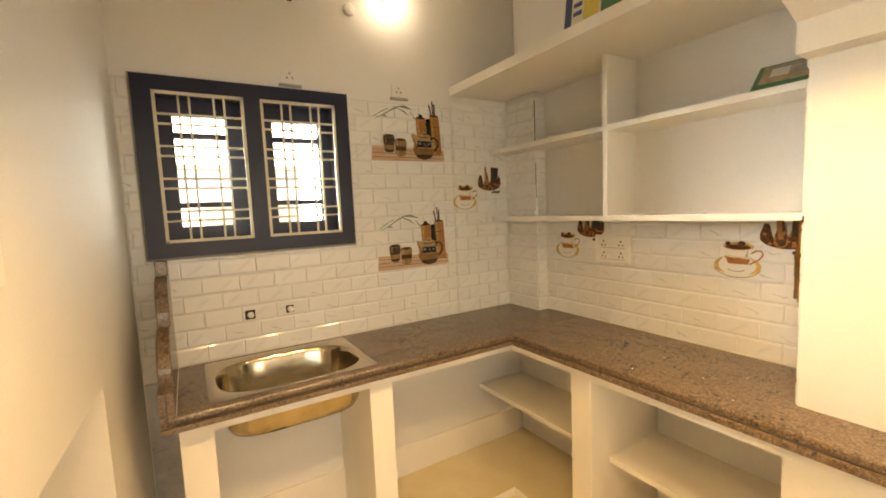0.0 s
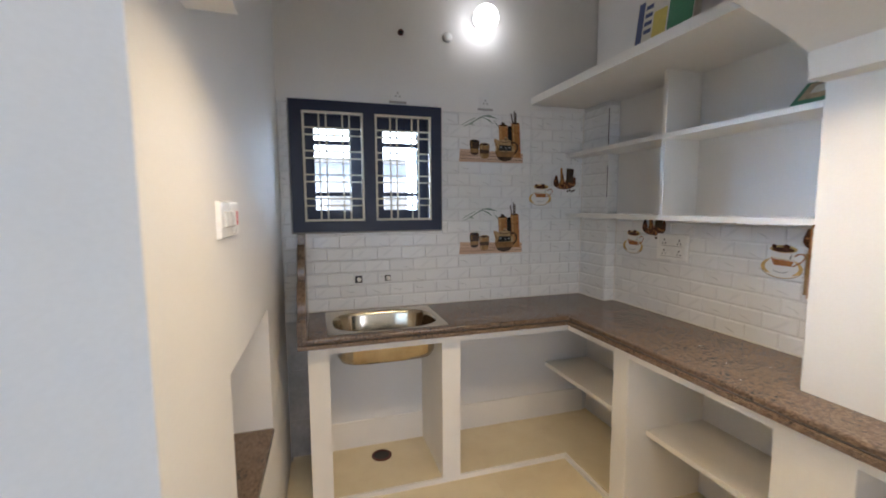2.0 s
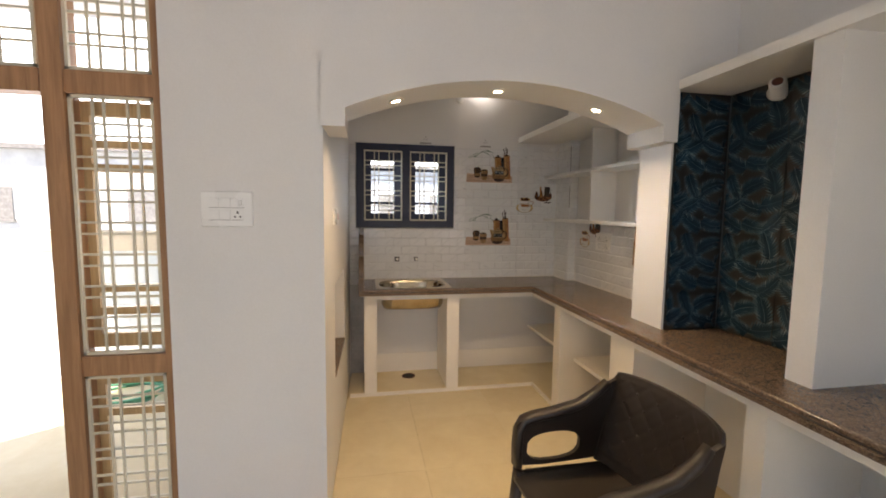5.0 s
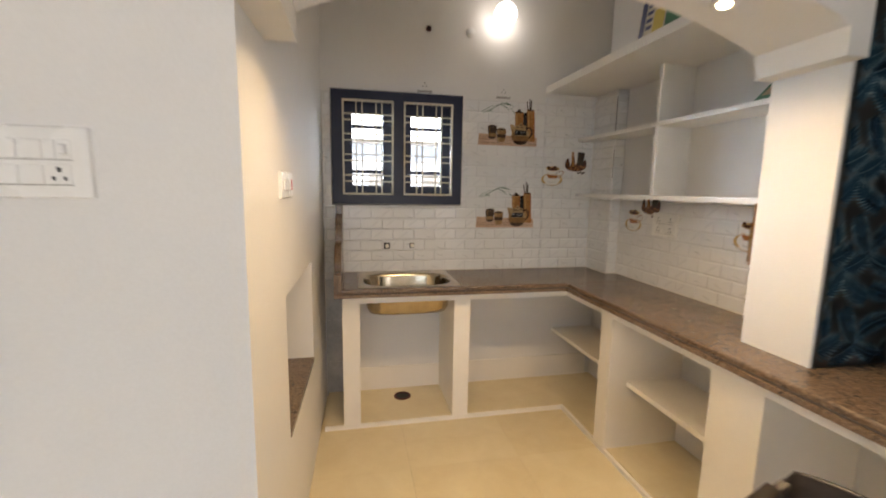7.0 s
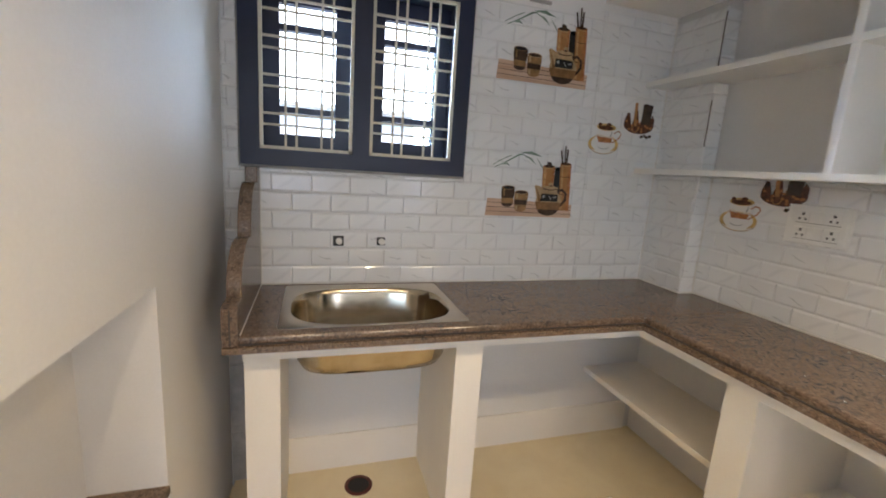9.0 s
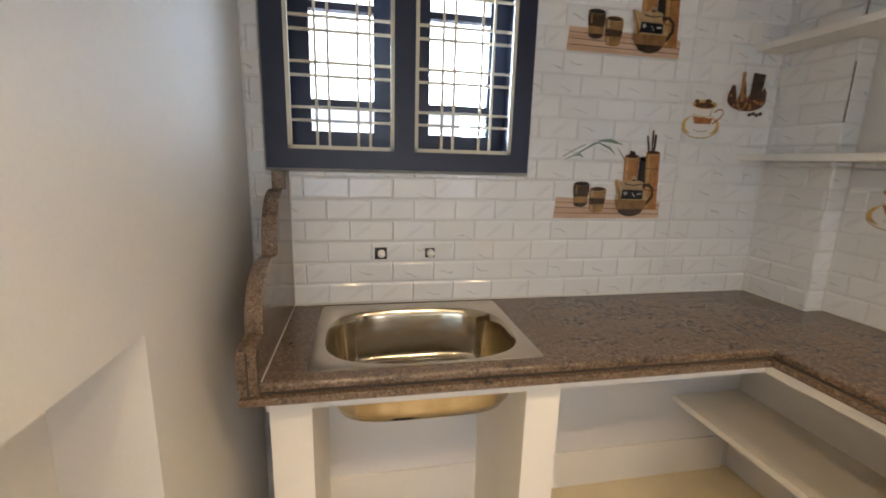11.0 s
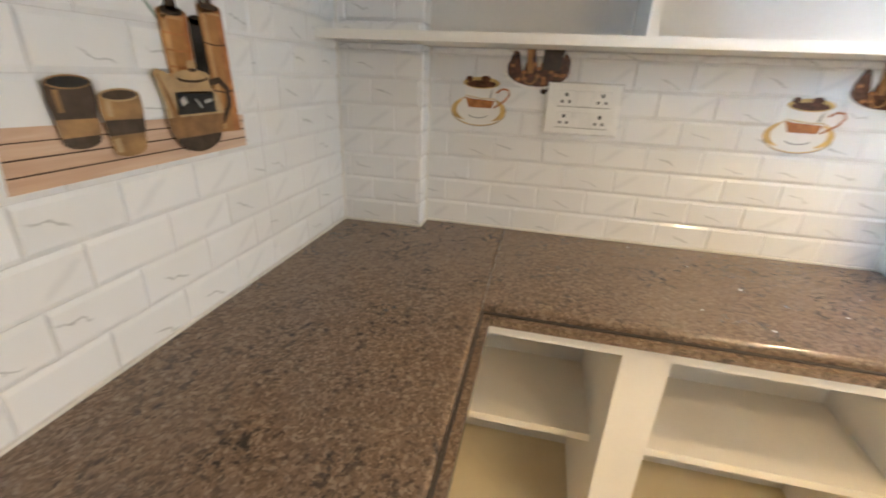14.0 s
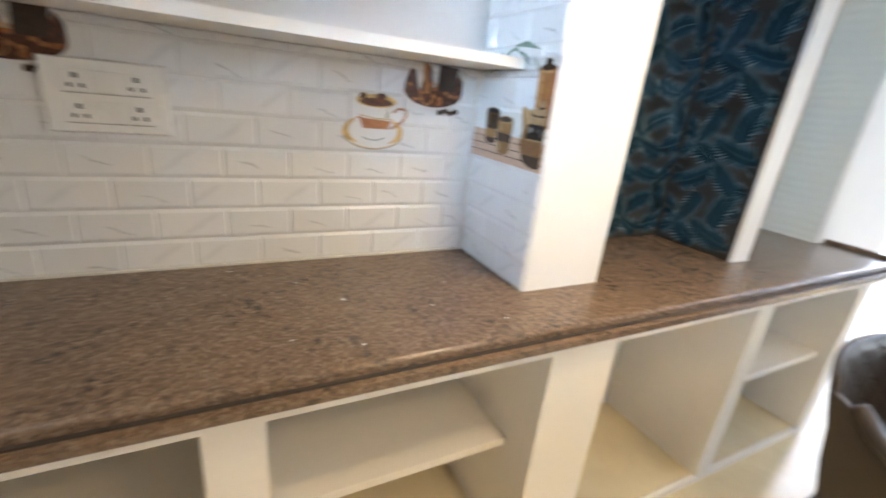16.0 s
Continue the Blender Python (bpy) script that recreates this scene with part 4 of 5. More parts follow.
part("patch", boxes((-0.0215, -0.0205, -0.02, 0.06, 0.10, 0.26)), YELLOW, body, "yellow printed patch")
part("green_panel", boxes((-0.0215, -0.0205, -0.165, -0.03, 0.006, 0.338)), GREENBOOK, body, "green printed panel")
part("tan_panel", boxes((-0.0215, -0.0205, -0.02, 0.12, 0.006, 0.09)), TAN, body, "brown printed panel")
for z in (0.17, 0.21, 0.25, 0.29):
    part("printed_bar", boxes((-0.0218, -0.0206, 0.07, 0.115, z, z + 0.02)), NAVY, body)

# ---- niche ----
TEAL = surface("dark_brown_leaf_tile_ground", (0.018, 0.0145, 0.0125), 0.30, vary=0.5, big=7, fine=80, bump=0.1)
for q, where in (((EX - 0.002, EX + BACK - 0.001, NS1, PY0, CZ, 2.13), "back"), ((PX + 0.012, EX - 0.002, PY0 - 0.004, PY0 - 0.0004, CZ, 2.13), "side"), ((PX + 0.022, EX - 0.002, NS1 + 0.0004, NS1 + 0.004, CZ, 2.13), "other side")):
    structure("niche_wallpaper", boxes(q), TEAL, "dark glossy leaf-patterned tiles on the niche's " + where)


def leaf_material(name, stops, rough):
    m, nt, b = principled(name, stops[0][1], rough)
    g = nt.nodes.new("ShaderNodeNewGeometry")
    c = ramp_node(nt, g.outputs["Random Per Island"], stops)
    n = noise_node(nt, 14, 4, 0.6, g.outputs["Position"])
    t = ramp_node(nt, n.outputs[0], ((0.30, (0.36, 0.36, 0.36)), (0.7, (0.64, 0.64, 0.64))))
    nt.links.new(mix_node(nt, 1.0, c.outputs[0], t.outputs[0], "OVERLAY"), b.inputs["Base Color"])
    return m


LEAF = leaf_material("printed_teal_leaflet", ((0, (0.052, 0.094, 0.118)), (0.5, (0.078, 0.130, 0.158)), (0.85, (0.125, 0.185, 0.212)), (1, (0.220, 0.290, 0.305))), 0.2)
BLADE = leaf_material("printed_dark_teal_blade", ((0, (0.007, 0.024, 0.041)), (1, (0.012, 0.038, 0.062))), 0.25)


def leaf_outline(t):
    """Half the width of a leaf at t of its length."""
    return 0.33 * math.sin(math.pi * min(1, t * 0.80 + 0.20)) ** 0.6 + 0.03


def fern(bm, blade, place, u, v, size, ang, bend, d):
    """A palm leaf printed flat: a soft blade, a rib and many narrow leaflets."""
    ca, sa = math.cos(ang), math.sin(ang)

    def put(a, b, lift=0.0):
        b += bend * (a / size - 0.3) ** 2 * size
        return place(u + a * ca - b * sa, v + a * sa + b * ca, d + lift)

    n = 13
    for s in (-1, 1):
        line = []
        for i in range(n + 1):
            t = i / n
            w = leaf_outline(t) * size * 0.60 * (t > 0.02)
            line.append((blade.verts.new(put(size * t, 0, -0.00012)), blade.verts.new(put(size * min(1.04, t + 0.10), s * w, -0.00012))))
        for p, q in zip(line, line[1:]):
            blade.faces.new((p[0], q[0], q[1], p[1]))
    rib = [bm.verts.new(put(size * (0.02 + 0.98 * i / n), 0)) for i in range(n + 1)]
    low = [bm.verts.new(put(size * (0.02 + 0.98 * i / n), -0.012 * size)) for i in range(n + 1)]
    for i in range(n):
        bm.faces.new((low[i], low[i + 1], rib[i + 1], rib[i]))
        t = (i + 0.5) / n
        a, ln, w = size * t, size * leaf_outline(t), size * 0.017
        lean = 0.50 + 0.75 * t
        for s in (-1, 1):
            reach = ln * (1.0 - 0.35 * t)
            tip = bm.verts.new(put(a + ln * lean, s * reach))
            m1 = bm.verts.new(put(a + ln * lean * 0.68 - w, s * reach * 0.74))
            m2 = bm.verts.new(put(a + ln * lean * 0.68 + w, s * reach * 0.66))
            foot = bm.verts.new(put(a + ln * lean * 0.28, s * reach * 0.30))
            bm.faces.new((foot, m1, tip, m2))


# one printed tile of leaves: across, up, size, angle, bend
CELL_W, CELL_H = 0.335, 0.305
CELL = ((0.055, 0.050, 0.165, 0.35, 0.35), (0.165, 0.035, 0.140, 2.95, -0.3), (0.280, 0.060, 0.165, 0.20, 0.25), (0.045, 0.155, 0.140, -1.25, 0.2), (0.160, 0.150, 0.150, 0.50, -0.3),
        (0.270, 0.165, 0.165, 1.75, 0.3), (0.060, 0.255, 0.150, 2.75, -0.3), (0.170, 0.250, 0.140, -0.35, 0.3), (0.285, 0.265, 0.140, 0.60, 0.3))


def leaf_print(place, w, h, name, label, axis, lo, hi, shift):
    bm, blade = bmesh.new(), bmesh.new()
    for i in range(-1, int(w / CELL_W) + 2):
        for j in range(-1, int(h / CELL_H) + 2):
            for k, (u, v, size, ang, bend) in enumerate(CELL):
                fern(bm, blade, place, u + i * CELL_W + shift - 0.5 * size * math.cos(ang), v + j * CELL_H - 0.5 * size * math.sin(ang), size, ang, bend, 0.0008 + 0.0003 * k)
    for mesh, mat, what in ((bm, LEAF, "leaflets"), (blade, BLADE, "leaf blades")):
        thing(name, clip(mesh, axis, lo, hi), mat, label % what, "wallpaper", "stuff")


def clip(bm, axis, lo, hi):
    dead = [f for f in bm.faces if any(v.co[axis] < lo or v.co[axis] > hi or v.co.z < CZ + 0.002 or v.co.z > 2.126 for v in f.verts)]
    bmesh.ops.delete(bm, geom=dead, context="FACES")
    return bm


leaf_print(lambda u, v, d: (EX - 0.002 - d, PY0 - 0.01 - u, CZ + v), 0.66, 1.22, "leaf_print", "teal palm %s printed on the niche tiles", 1, NS1 + 0.003, PY0 - 0.008, 0.0)
leaf_print(lambda u, v, d: (PX + 0.02 + u, PY0 - 0.004 - d, CZ + v), 0.31, 1.22, "leaf_print", "teal palm %s printed on the niche's side tiles", 0, PX + 0.014, EX - 0.006, 0.06)
leaf_print(lambda u, v, d: (PX + 0.03 + u, NS1 + 0.004 + d, CZ + v), 0.30, 1.22, "leaf_print", "teal palm %s printed on the niche's other side", 0, PX + 0.024, EX - 0.006, 0.14)
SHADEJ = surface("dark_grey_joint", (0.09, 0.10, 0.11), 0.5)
structure("niche_trim", boxes((EX - 0.006, EX - 0.0008, PY0 - 0.012, PY0 - 0.0065, CZ, 2.13)), SHADEJ, "thin grey corner joint of the niche tiles")
structure("niche_joint", boxes((EX - 0.0042, EX - 0.0022, 0.222, 0.225, CZ, 2.13), (EX - 0.0042, EX - 0.0022, NS1, PY0 - 0.02, 1.50, 1.503)), DARK, "thin joints between the leaf-patterned tiles")
ob = root("wall_light_holder", (EX - 0.01, 0.27, 2.085), "white angled lamp holder with a dark red mouth", "lamp holder")
ob.matrix_world = pose(EX - 0.003, 0.285, 2.075, 0, -65, 35)
bm = bmesh.new()
lathe(bm, ((0.045, 0.0), (0.046, 0.012), (0.034, 0.03), (0.034, 0.075), (0.030, 0.08), (0.022, 0.08)), (0, 0, 0), n=24)
part("holder", bm, PLATE, ob, smooth=True)
bm = bmesh.new()
lathe(bm, ((0.0215, 0.0795), (0.0215, 0.082), (0, 0.083)), (0, 0, 0), n=20)
part("mouth", bm, RUST, ob)

# ---- the counter's far end ----
WAVE, wnt, wb = principled("white_wave_relief_tile", (0.74, 0.79, 0.76), 0.2)
wv = wnt.nodes.new("ShaderNodeTexWave")
wv.bands_direction = "Z"
wv.inputs["Scale"].default_value, wv.inputs["Distortion"].default_value, wv.inputs["Detail"].default_value = 9, 3.5, 2
wnt.links.new(position(wnt), wv.inputs["Vector"])
bump_node(wnt, wb, wv.outputs["Fac"], 0.25, 0.006)
structure("end_wall", boxes((2.50, EX + BACK, -0.96, -0.885, CZ, 2.13)), PAINT, "white wall closing the counter's far end", bevel=0.004)
structure("end_tiles", boxes((2.503, EX, -0.885, -0.877, CZ, 2.13)), WAVE, "glossy white wave-relief tiles above the counter's end")
structure("corner_trim", boxes((EX - 0.014, EX + BACK - 0.001, -0.877, -0.862, CZ, 2.13)), WOOD, "thin brown wooden corner trim")
structure("worktop_end_strip", boxes((2.24, 2.50, -0.98, -0.955, CZ + 0.0005, CZ + 0.016)), GRANITE, "small dark granite end strip on the worktop", bevel=0.002)

# ---- green hose on the terrace ----
bm = bmesh.new()
pts = []
for k in range(150):
    t = k * 0.23
    r = 0.24 + 0.05 * math.sin(t * 0.37) + 0.03 * math.sin(t * 1.3)
    pts.append((-0.95 + r * 1.25 * math.cos(t), 2.25 + r * math.sin(t), 0.0 + 0.012 + 0.10 * (k / 150) + 0.012 * math.sin(t * 2.1)))
tube(bm, pts, 0.011, 6)
thing("garden_hose", bm, HOSE, "coiled green garden hose lying on the terrace", "hose", smooth=True)

# ---- printed tile pictures ----
BAMBOO = surface("printed_bamboo_brown", (0.38, 0.18, 0.062), 0.15, vary=0.25, big=28, bump=0)
POT = surface("printed_teapot_clay", (0.24, 0.125, 0.05), 0.15, vary=0.3, big=30, bump=0)
POTLIGHT = surface("printed_pale_clay", (0.43, 0.29, 0.15), 0.15, vary=0.25, big=40, bump=0)
CLAY = surface("printed_clay_tan", (0.30, 0.17, 0.07), 0.15, vary=0.5, big=22, bump=0)
UMBER = surface("printed_dark_umber", (0.060, 0.036, 0.022), 0.15, vary=0.5, big=40, bump=0)
BLACKP = surface("printed_black", (0.014, 0.013, 0.012), 0.15, vary=0.4, big=40, bump=0)
BOARD = wood_material("printed_pink_wood", (0.46, 0.29, 0.19), (0.66, 0.47, 0.34), 0.15, 0)
GOLD = surface("printed_gold", (0.60, 0.40, 0.15), 0.15, vary=0.4, big=40, bump=0)
COPPER = surface("printed_copper", (0.42, 0.17, 0.06), 0.15, vary=0.45, big=50, bump=0)
CHINA = surface("printed_china_white", (0.78, 0.76, 0.72), 0.13, vary=0.05, bump=0)
SHADE = surface("printed_grey", (0.34, 0.33, 0.31), 0.15, vary=0.2, bump=0)
BAMBOOPALE = surface("printed_bamboo_gloss", (0.52, 0.29, 0.12), 0.15, vary=0.25, big=30, bump=0)
LEAFG = surface("printed_leaf_green", (0.20, 0.27, 0.21), 0.15, vary=0.4, big=30, bump=0)
BEAN = surface("printed_bean_brown", (0.11, 0.042, 0.02), 0.15, vary=0.8, big=90, bump=0)


def ell(cx, cy, a, b, t0=0.0, t1=2 * math.pi, n=24):
    return [(cx + a * math.cos(t0 + (t1 - t0) * k / n), cy + b * math.sin(t0 + (t1 - t0) * k / n)) for k in range(n + (t1 - t0 < 6.2))]


def stroke(pts, w):
    """A band of width w along 2D points, as quads."""
    out = []
    off = []
    for i, p in enumerate(pts):
        q0, q1 = pts[max(i - 1, 0)], pts[min(i + 1, len(pts) - 1)]
        dx, dy = q1[0] - q0[0], q1[1] - q0[1]
        l = math.hypot(dx, dy) or 1
        ww = w[i] if isinstance(w, (list, tuple)) else w
        off.append(((p[0] - dy / l * ww / 2, p[1] + dx / l * ww / 2), (p[0] + dy / l * ww / 2, p[1] - dx / l * ww / 2)))
    for (a, b), (c, d) in zip(off, off[1:]):
        out.append([a, b, d, c])
    return out


def picture(name, place, layers, label, group, clip_u=None):
    ob = root(name, (0, 0, 0), label, "tile picture", group)
    for k, (pname, material, polys) in enumerate(layers):
        polys = [p for p in (cut(q, clip_u) if clip_u is not None else q for q in polys) if len(p) > 2]
        fine = pname in ("heap_gloss", "crumb_trail")
        for shape in ([polys] if fine and polys else touching(polys)):
            bm = bmesh.new()
            for poly in shape:
                bm.faces.new([bm.verts.new(place(u, v, 0.0005 + 0.00035 * k)) for u, v in poly])
            p = part(pname, bm, material, ob)
            if fine:
                tagged(p, kind="stuff")
    return ob


def touching(polys):
    """Sorts polygons into shapes whose bounds meet."""
    groups = []
    for p in polys:
        b = [min(u for u, v in p), max(u for u, v in p), min(v for u, v in p), max(v for u, v in p)]
        near = [g for g in groups if b[0] <= g[0][1] + 1e-4 and b[1] >= g[0][0] - 1e-4 and b[2] <= g[0][3] + 1e-4 and b[3] >= g[0][2] - 1e-4]
        shape = [p]
        for g in near:
            b = [min(b[0], g[0][0]), max(b[1], g[0][1]), min(b[2], g[0][2]), max(b[3], g[0][3])]
            shape = g[1] + shape
            groups.remove(g)
        groups.append((b, shape))
    return [g[1] for g in groups]


def cut(poly, limit):
    """Keeps what lies at u < limit of a polygon."""
    out = []
    for i, p in enumerate(poly):
        q = poly[(i + 1) % len(poly)]
        if p[0] <= limit:
            out.append(p)
        if (p[0] <= limit) != (q[0] <= limit):
            t = (limit - p[0]) / (q[0] - p[0])
            out.append((limit, p[1] + t * (q[1] - p[1])))
    return out


def cup_shape(x0, x1, z0, z1):
    m, w = (x0 + x1) / 2, (x1 - x0) / 2
    return ell(m, z1 - 0.008, w, 0.010, 0, math.pi, 10) + [(x0 - 0.001, z1 - 0.03), (x0 + 0.004, z0 + 0.03)] + ell(m, z0 + 0.012, w * 0.84, 0.012, math.pi, 2 * math.pi, 10) + [(x1 - 0.004, z0 + 0.03), (x1 + 0.001, z1 - 0.03)]


TEA = [
    ("leaf_spray", LEAFG, stroke([(0.02, 0.222), (0.07, 0.252), (0.105, 0.268)], 0.0035) + stroke([(0.03, 0.213), (0.09, 0.243), (0.14, 0.272), (0.165, 0.277)], [0.003, 0.005, 0.008, 0.004]) + stroke([(0.15, 0.282), (0.20, 0.284), (0.255, 0.27)], [0.002, 0.014, 0.001]) + stroke([(0.155, 0.275), (0.20, 0.258), (0.225, 0.236)], [0.002, 0.009, 0.001]) + stroke([(0.23, 0.262), (0.255, 0.232), (0.275, 0.206)], [0.001, 0.006, 0.001]) + stroke([(0.06, 0.224), (0.085, 0.232), (0.10, 0.222)], [0.001, 0.010, 0.001])),
    ("board", BOARD, [[(0, 0), (0.435, 0), (0.435, 0.062), (0.006, 0.078)]]),
    ("board_joint", UMBER, stroke([(0.003, 0.020), (0.435, 0.017)], 0.0022) + stroke([(0.004, 0.040), (0.435, 0.034)], 0.0022) + stroke([(0.006, 0.060), (0.435, 0.050)], 0.0018)),
    ("canister", BAMBOO, [[(0.270, 0.10), (0.327, 0.10), (0.326, 0.230), (0.264, 0.230)]] + [ell(0.295, 0.230, 0.031, 0.007)]),
    ("canister_lid", UMBER, [ell(0.295, 0.232, 0.025, 0.007), [(0.282, 0.231), (0.308, 0.231), (0.306, 0.248), (0.284, 0.252)]]),
    ("canister_gloss", BAMBOOPALE, stroke([(0.280, 0.108), (0.276, 0.226)], 0.012) + stroke([(0.266, 0.222), (0.326, 0.222)], 0.005)),
    ("canister_ring", COPPER, [q for z in (0.125, 0.150, 0.175, 0.200) for q in stroke([(0.268, z), (0.295, z - 0.003), (0.326, z)], 0.0022)] + stroke([(0.320, 0.102), (0.320, 0.226)], 0.010)),
    ("dark_vase", BLACKP, [[(0.327, 0.10), (0.365, 0.10), (0.362, 0.222), (0.326, 0.225)], ell(0.344, 0.223, 0.018, 0.008)]),
    ("bamboo_cup", BAMBOO, [[(0.366, 0.035), (0.420, 0.032), (0.408, 0.246), (0.350, 0.248)], ell(0.379, 0.246, 0.029, 0.008)]),
    ("bamboo_shade", COPPER, [[(0.402, 0.034), (0.420, 0.032), (0.408, 0.246), (0.394, 0.246)]]),
    ("bamboo_gloss", BAMBOOPALE, stroke([(0.376, 0.040), (0.362, 0.240)], 0.010) + stroke([(0.352, 0.238), (0.406, 0.237)], 0.004)),
    ("bamboo_node", UMBER, stroke([(0.360, 0.110), (0.388, 0.106), (0.415, 0.109)], 0.0025) + stroke([(0.354, 0.190), (0.382, 0.186), (0.410, 0.189)], 0.002)),
    ("bamboo_mouth", UMBER, [ell(0.379, 0.247, 0.024, 0.005)]),
    ("stick_bundle", UMBER, stroke([(0.360, 0.246), (0.347, 0.306)], 0.008) + stroke([(0.372, 0.246), (0.368, 0.326)], 0.007) + stroke([(0.380, 0.246), (0.381, 0.312)], 0.009)),
    ("cup", UMBER, [cup_shape(0.069, 0.132, 0.042, 0.134)]),
    ("cup_band", CLAY, [[(0.073, 0.058), (0.128, 0.058), (0.130, 0.080), (0.071, 0.082)]]),
    ("cup_gloss", CLAY, stroke([(0.082, 0.090), (0.081, 0.118)], 0.007) + stroke(ell(0.1005, 0.127, 0.029, 0.008, 0.0, 6.1, 16), 0.0022)),
    ("cup_mouth", BLACKP, [ell(0.1005, 0.127, 0.027, 0.007)]),
    ("front_cup", CLAY, [cup_shape(0.133, 0.200, 0.022, 0.116)]),
    ("front_cup_band", UMBER, [[(0.136, 0.054), (0.197, 0.054), (0.199, 0.074), (0.135, 0.076)], ell(0.1665, 0.109, 0.028, 0.007)]),
    ("front_cup_gloss", POTLIGHT, stroke([(0.148, 0.030), (0.146, 0.050)], 0.010) + stroke([(0.146, 0.080), (0.145, 0.102)], 0.009) + stroke(ell(0.1665, 0.109, 0.030, 0.008, 0.0, 6.1, 16), 0.0025)),
    ("teapot_handle", UMBER, stroke([(0.345, 0.122), (0.372, 0.128), (0.392, 0.112), (0.392, 0.084), (0.372, 0.058), (0.345, 0.044)], 0.012)),
    ("teapot_spout", POTLIGHT, [[(0.229, 0.140), (0.236, 0.146), (0.262, 0.138), (0.285, 0.10), (0.275, 0.045), (0.250, 0.062)]]),
    ("teapot_body", POTLIGHT, [ell(0.305, 0.070, 0.066, 0.062), [(0.262, 0.10), (0.352, 0.10), (0.343, 0.134), (0.270, 0.134)]]),
    ("teapot_lower", POT, [ell(0.305, 0.070, 0.066, 0.062, math.pi, 2 * math.pi, 22)]),
    ("spout_shade", POT, stroke([(0.236, 0.138), (0.252, 0.098), (0.262, 0.060)], [0.002, 0.008, 0.016])),
    ("teapot_base", UMBER, [ell(0.305, 0.036, 0.052, 0.027, math.pi, 2 * math.pi, 20)]),
    ("teapot_shoulder", POTLIGHT, [[(0.266, 0.110), (0.350, 0.110), (0.341, 0.130), (0.272, 0.130)]]),
    ("teapot_band", BLACKP, [[(0.262, 0.074), (0.352, 0.074), (0.350, 0.106), (0.266, 0.108)]]),
    ("teapot_label", SHADE, stroke([(0.272, 0.092), (0.284, 0.098)], 0.012) + stroke([(0.305, 0.098), (0.318, 0.082)], 0.004) + stroke([(0.326, 0.092), (0.344, 0.095)], 0.006)),
    ("teapot_lid", POTLIGHT, [ell(0.306, 0.134, 0.042, 0.011), ell(0.308, 0.152, 0.011, 0.008)]),
    ("lid_rim", UMBER, stroke(ell(0.306, 0.133, 0.034, 0.007, math.pi, 2 * math.pi, 10), 0.004) + [ell(0.308, 0.144, 0.009, 0.003)]),
]


def cup_picture(full):
    beans_top = 0.245 if full else 0.214
    rnd = random.Random(3)
    heap = [(0.178, 0.146)] + [(0.178 + 0.17 * k / 12, min(beans_top, 0.160 + 0.018 * math.sin(k * 1.7) + 0.02 * (k % 3))) for k in range(13)] + [(0.349, 0.146)] + ell(0.263, 0.146, 0.086, 0.040, 0, -math.pi, 16)
    dots = []
    for k in range(26):
        u, v = rnd.uniform(0.19, 0.335), rnd.uniform(0.112, 0.168)
        if ((u - 0.263) / 0.08) ** 2 + ((v - 0.15) / 0.036) ** 2 < 1:
            dots.append(ell(u, v, 0.007, 0.005, n=8))
    du, dv = (0.0, 0.0) if full else (-0.018, 0.013)
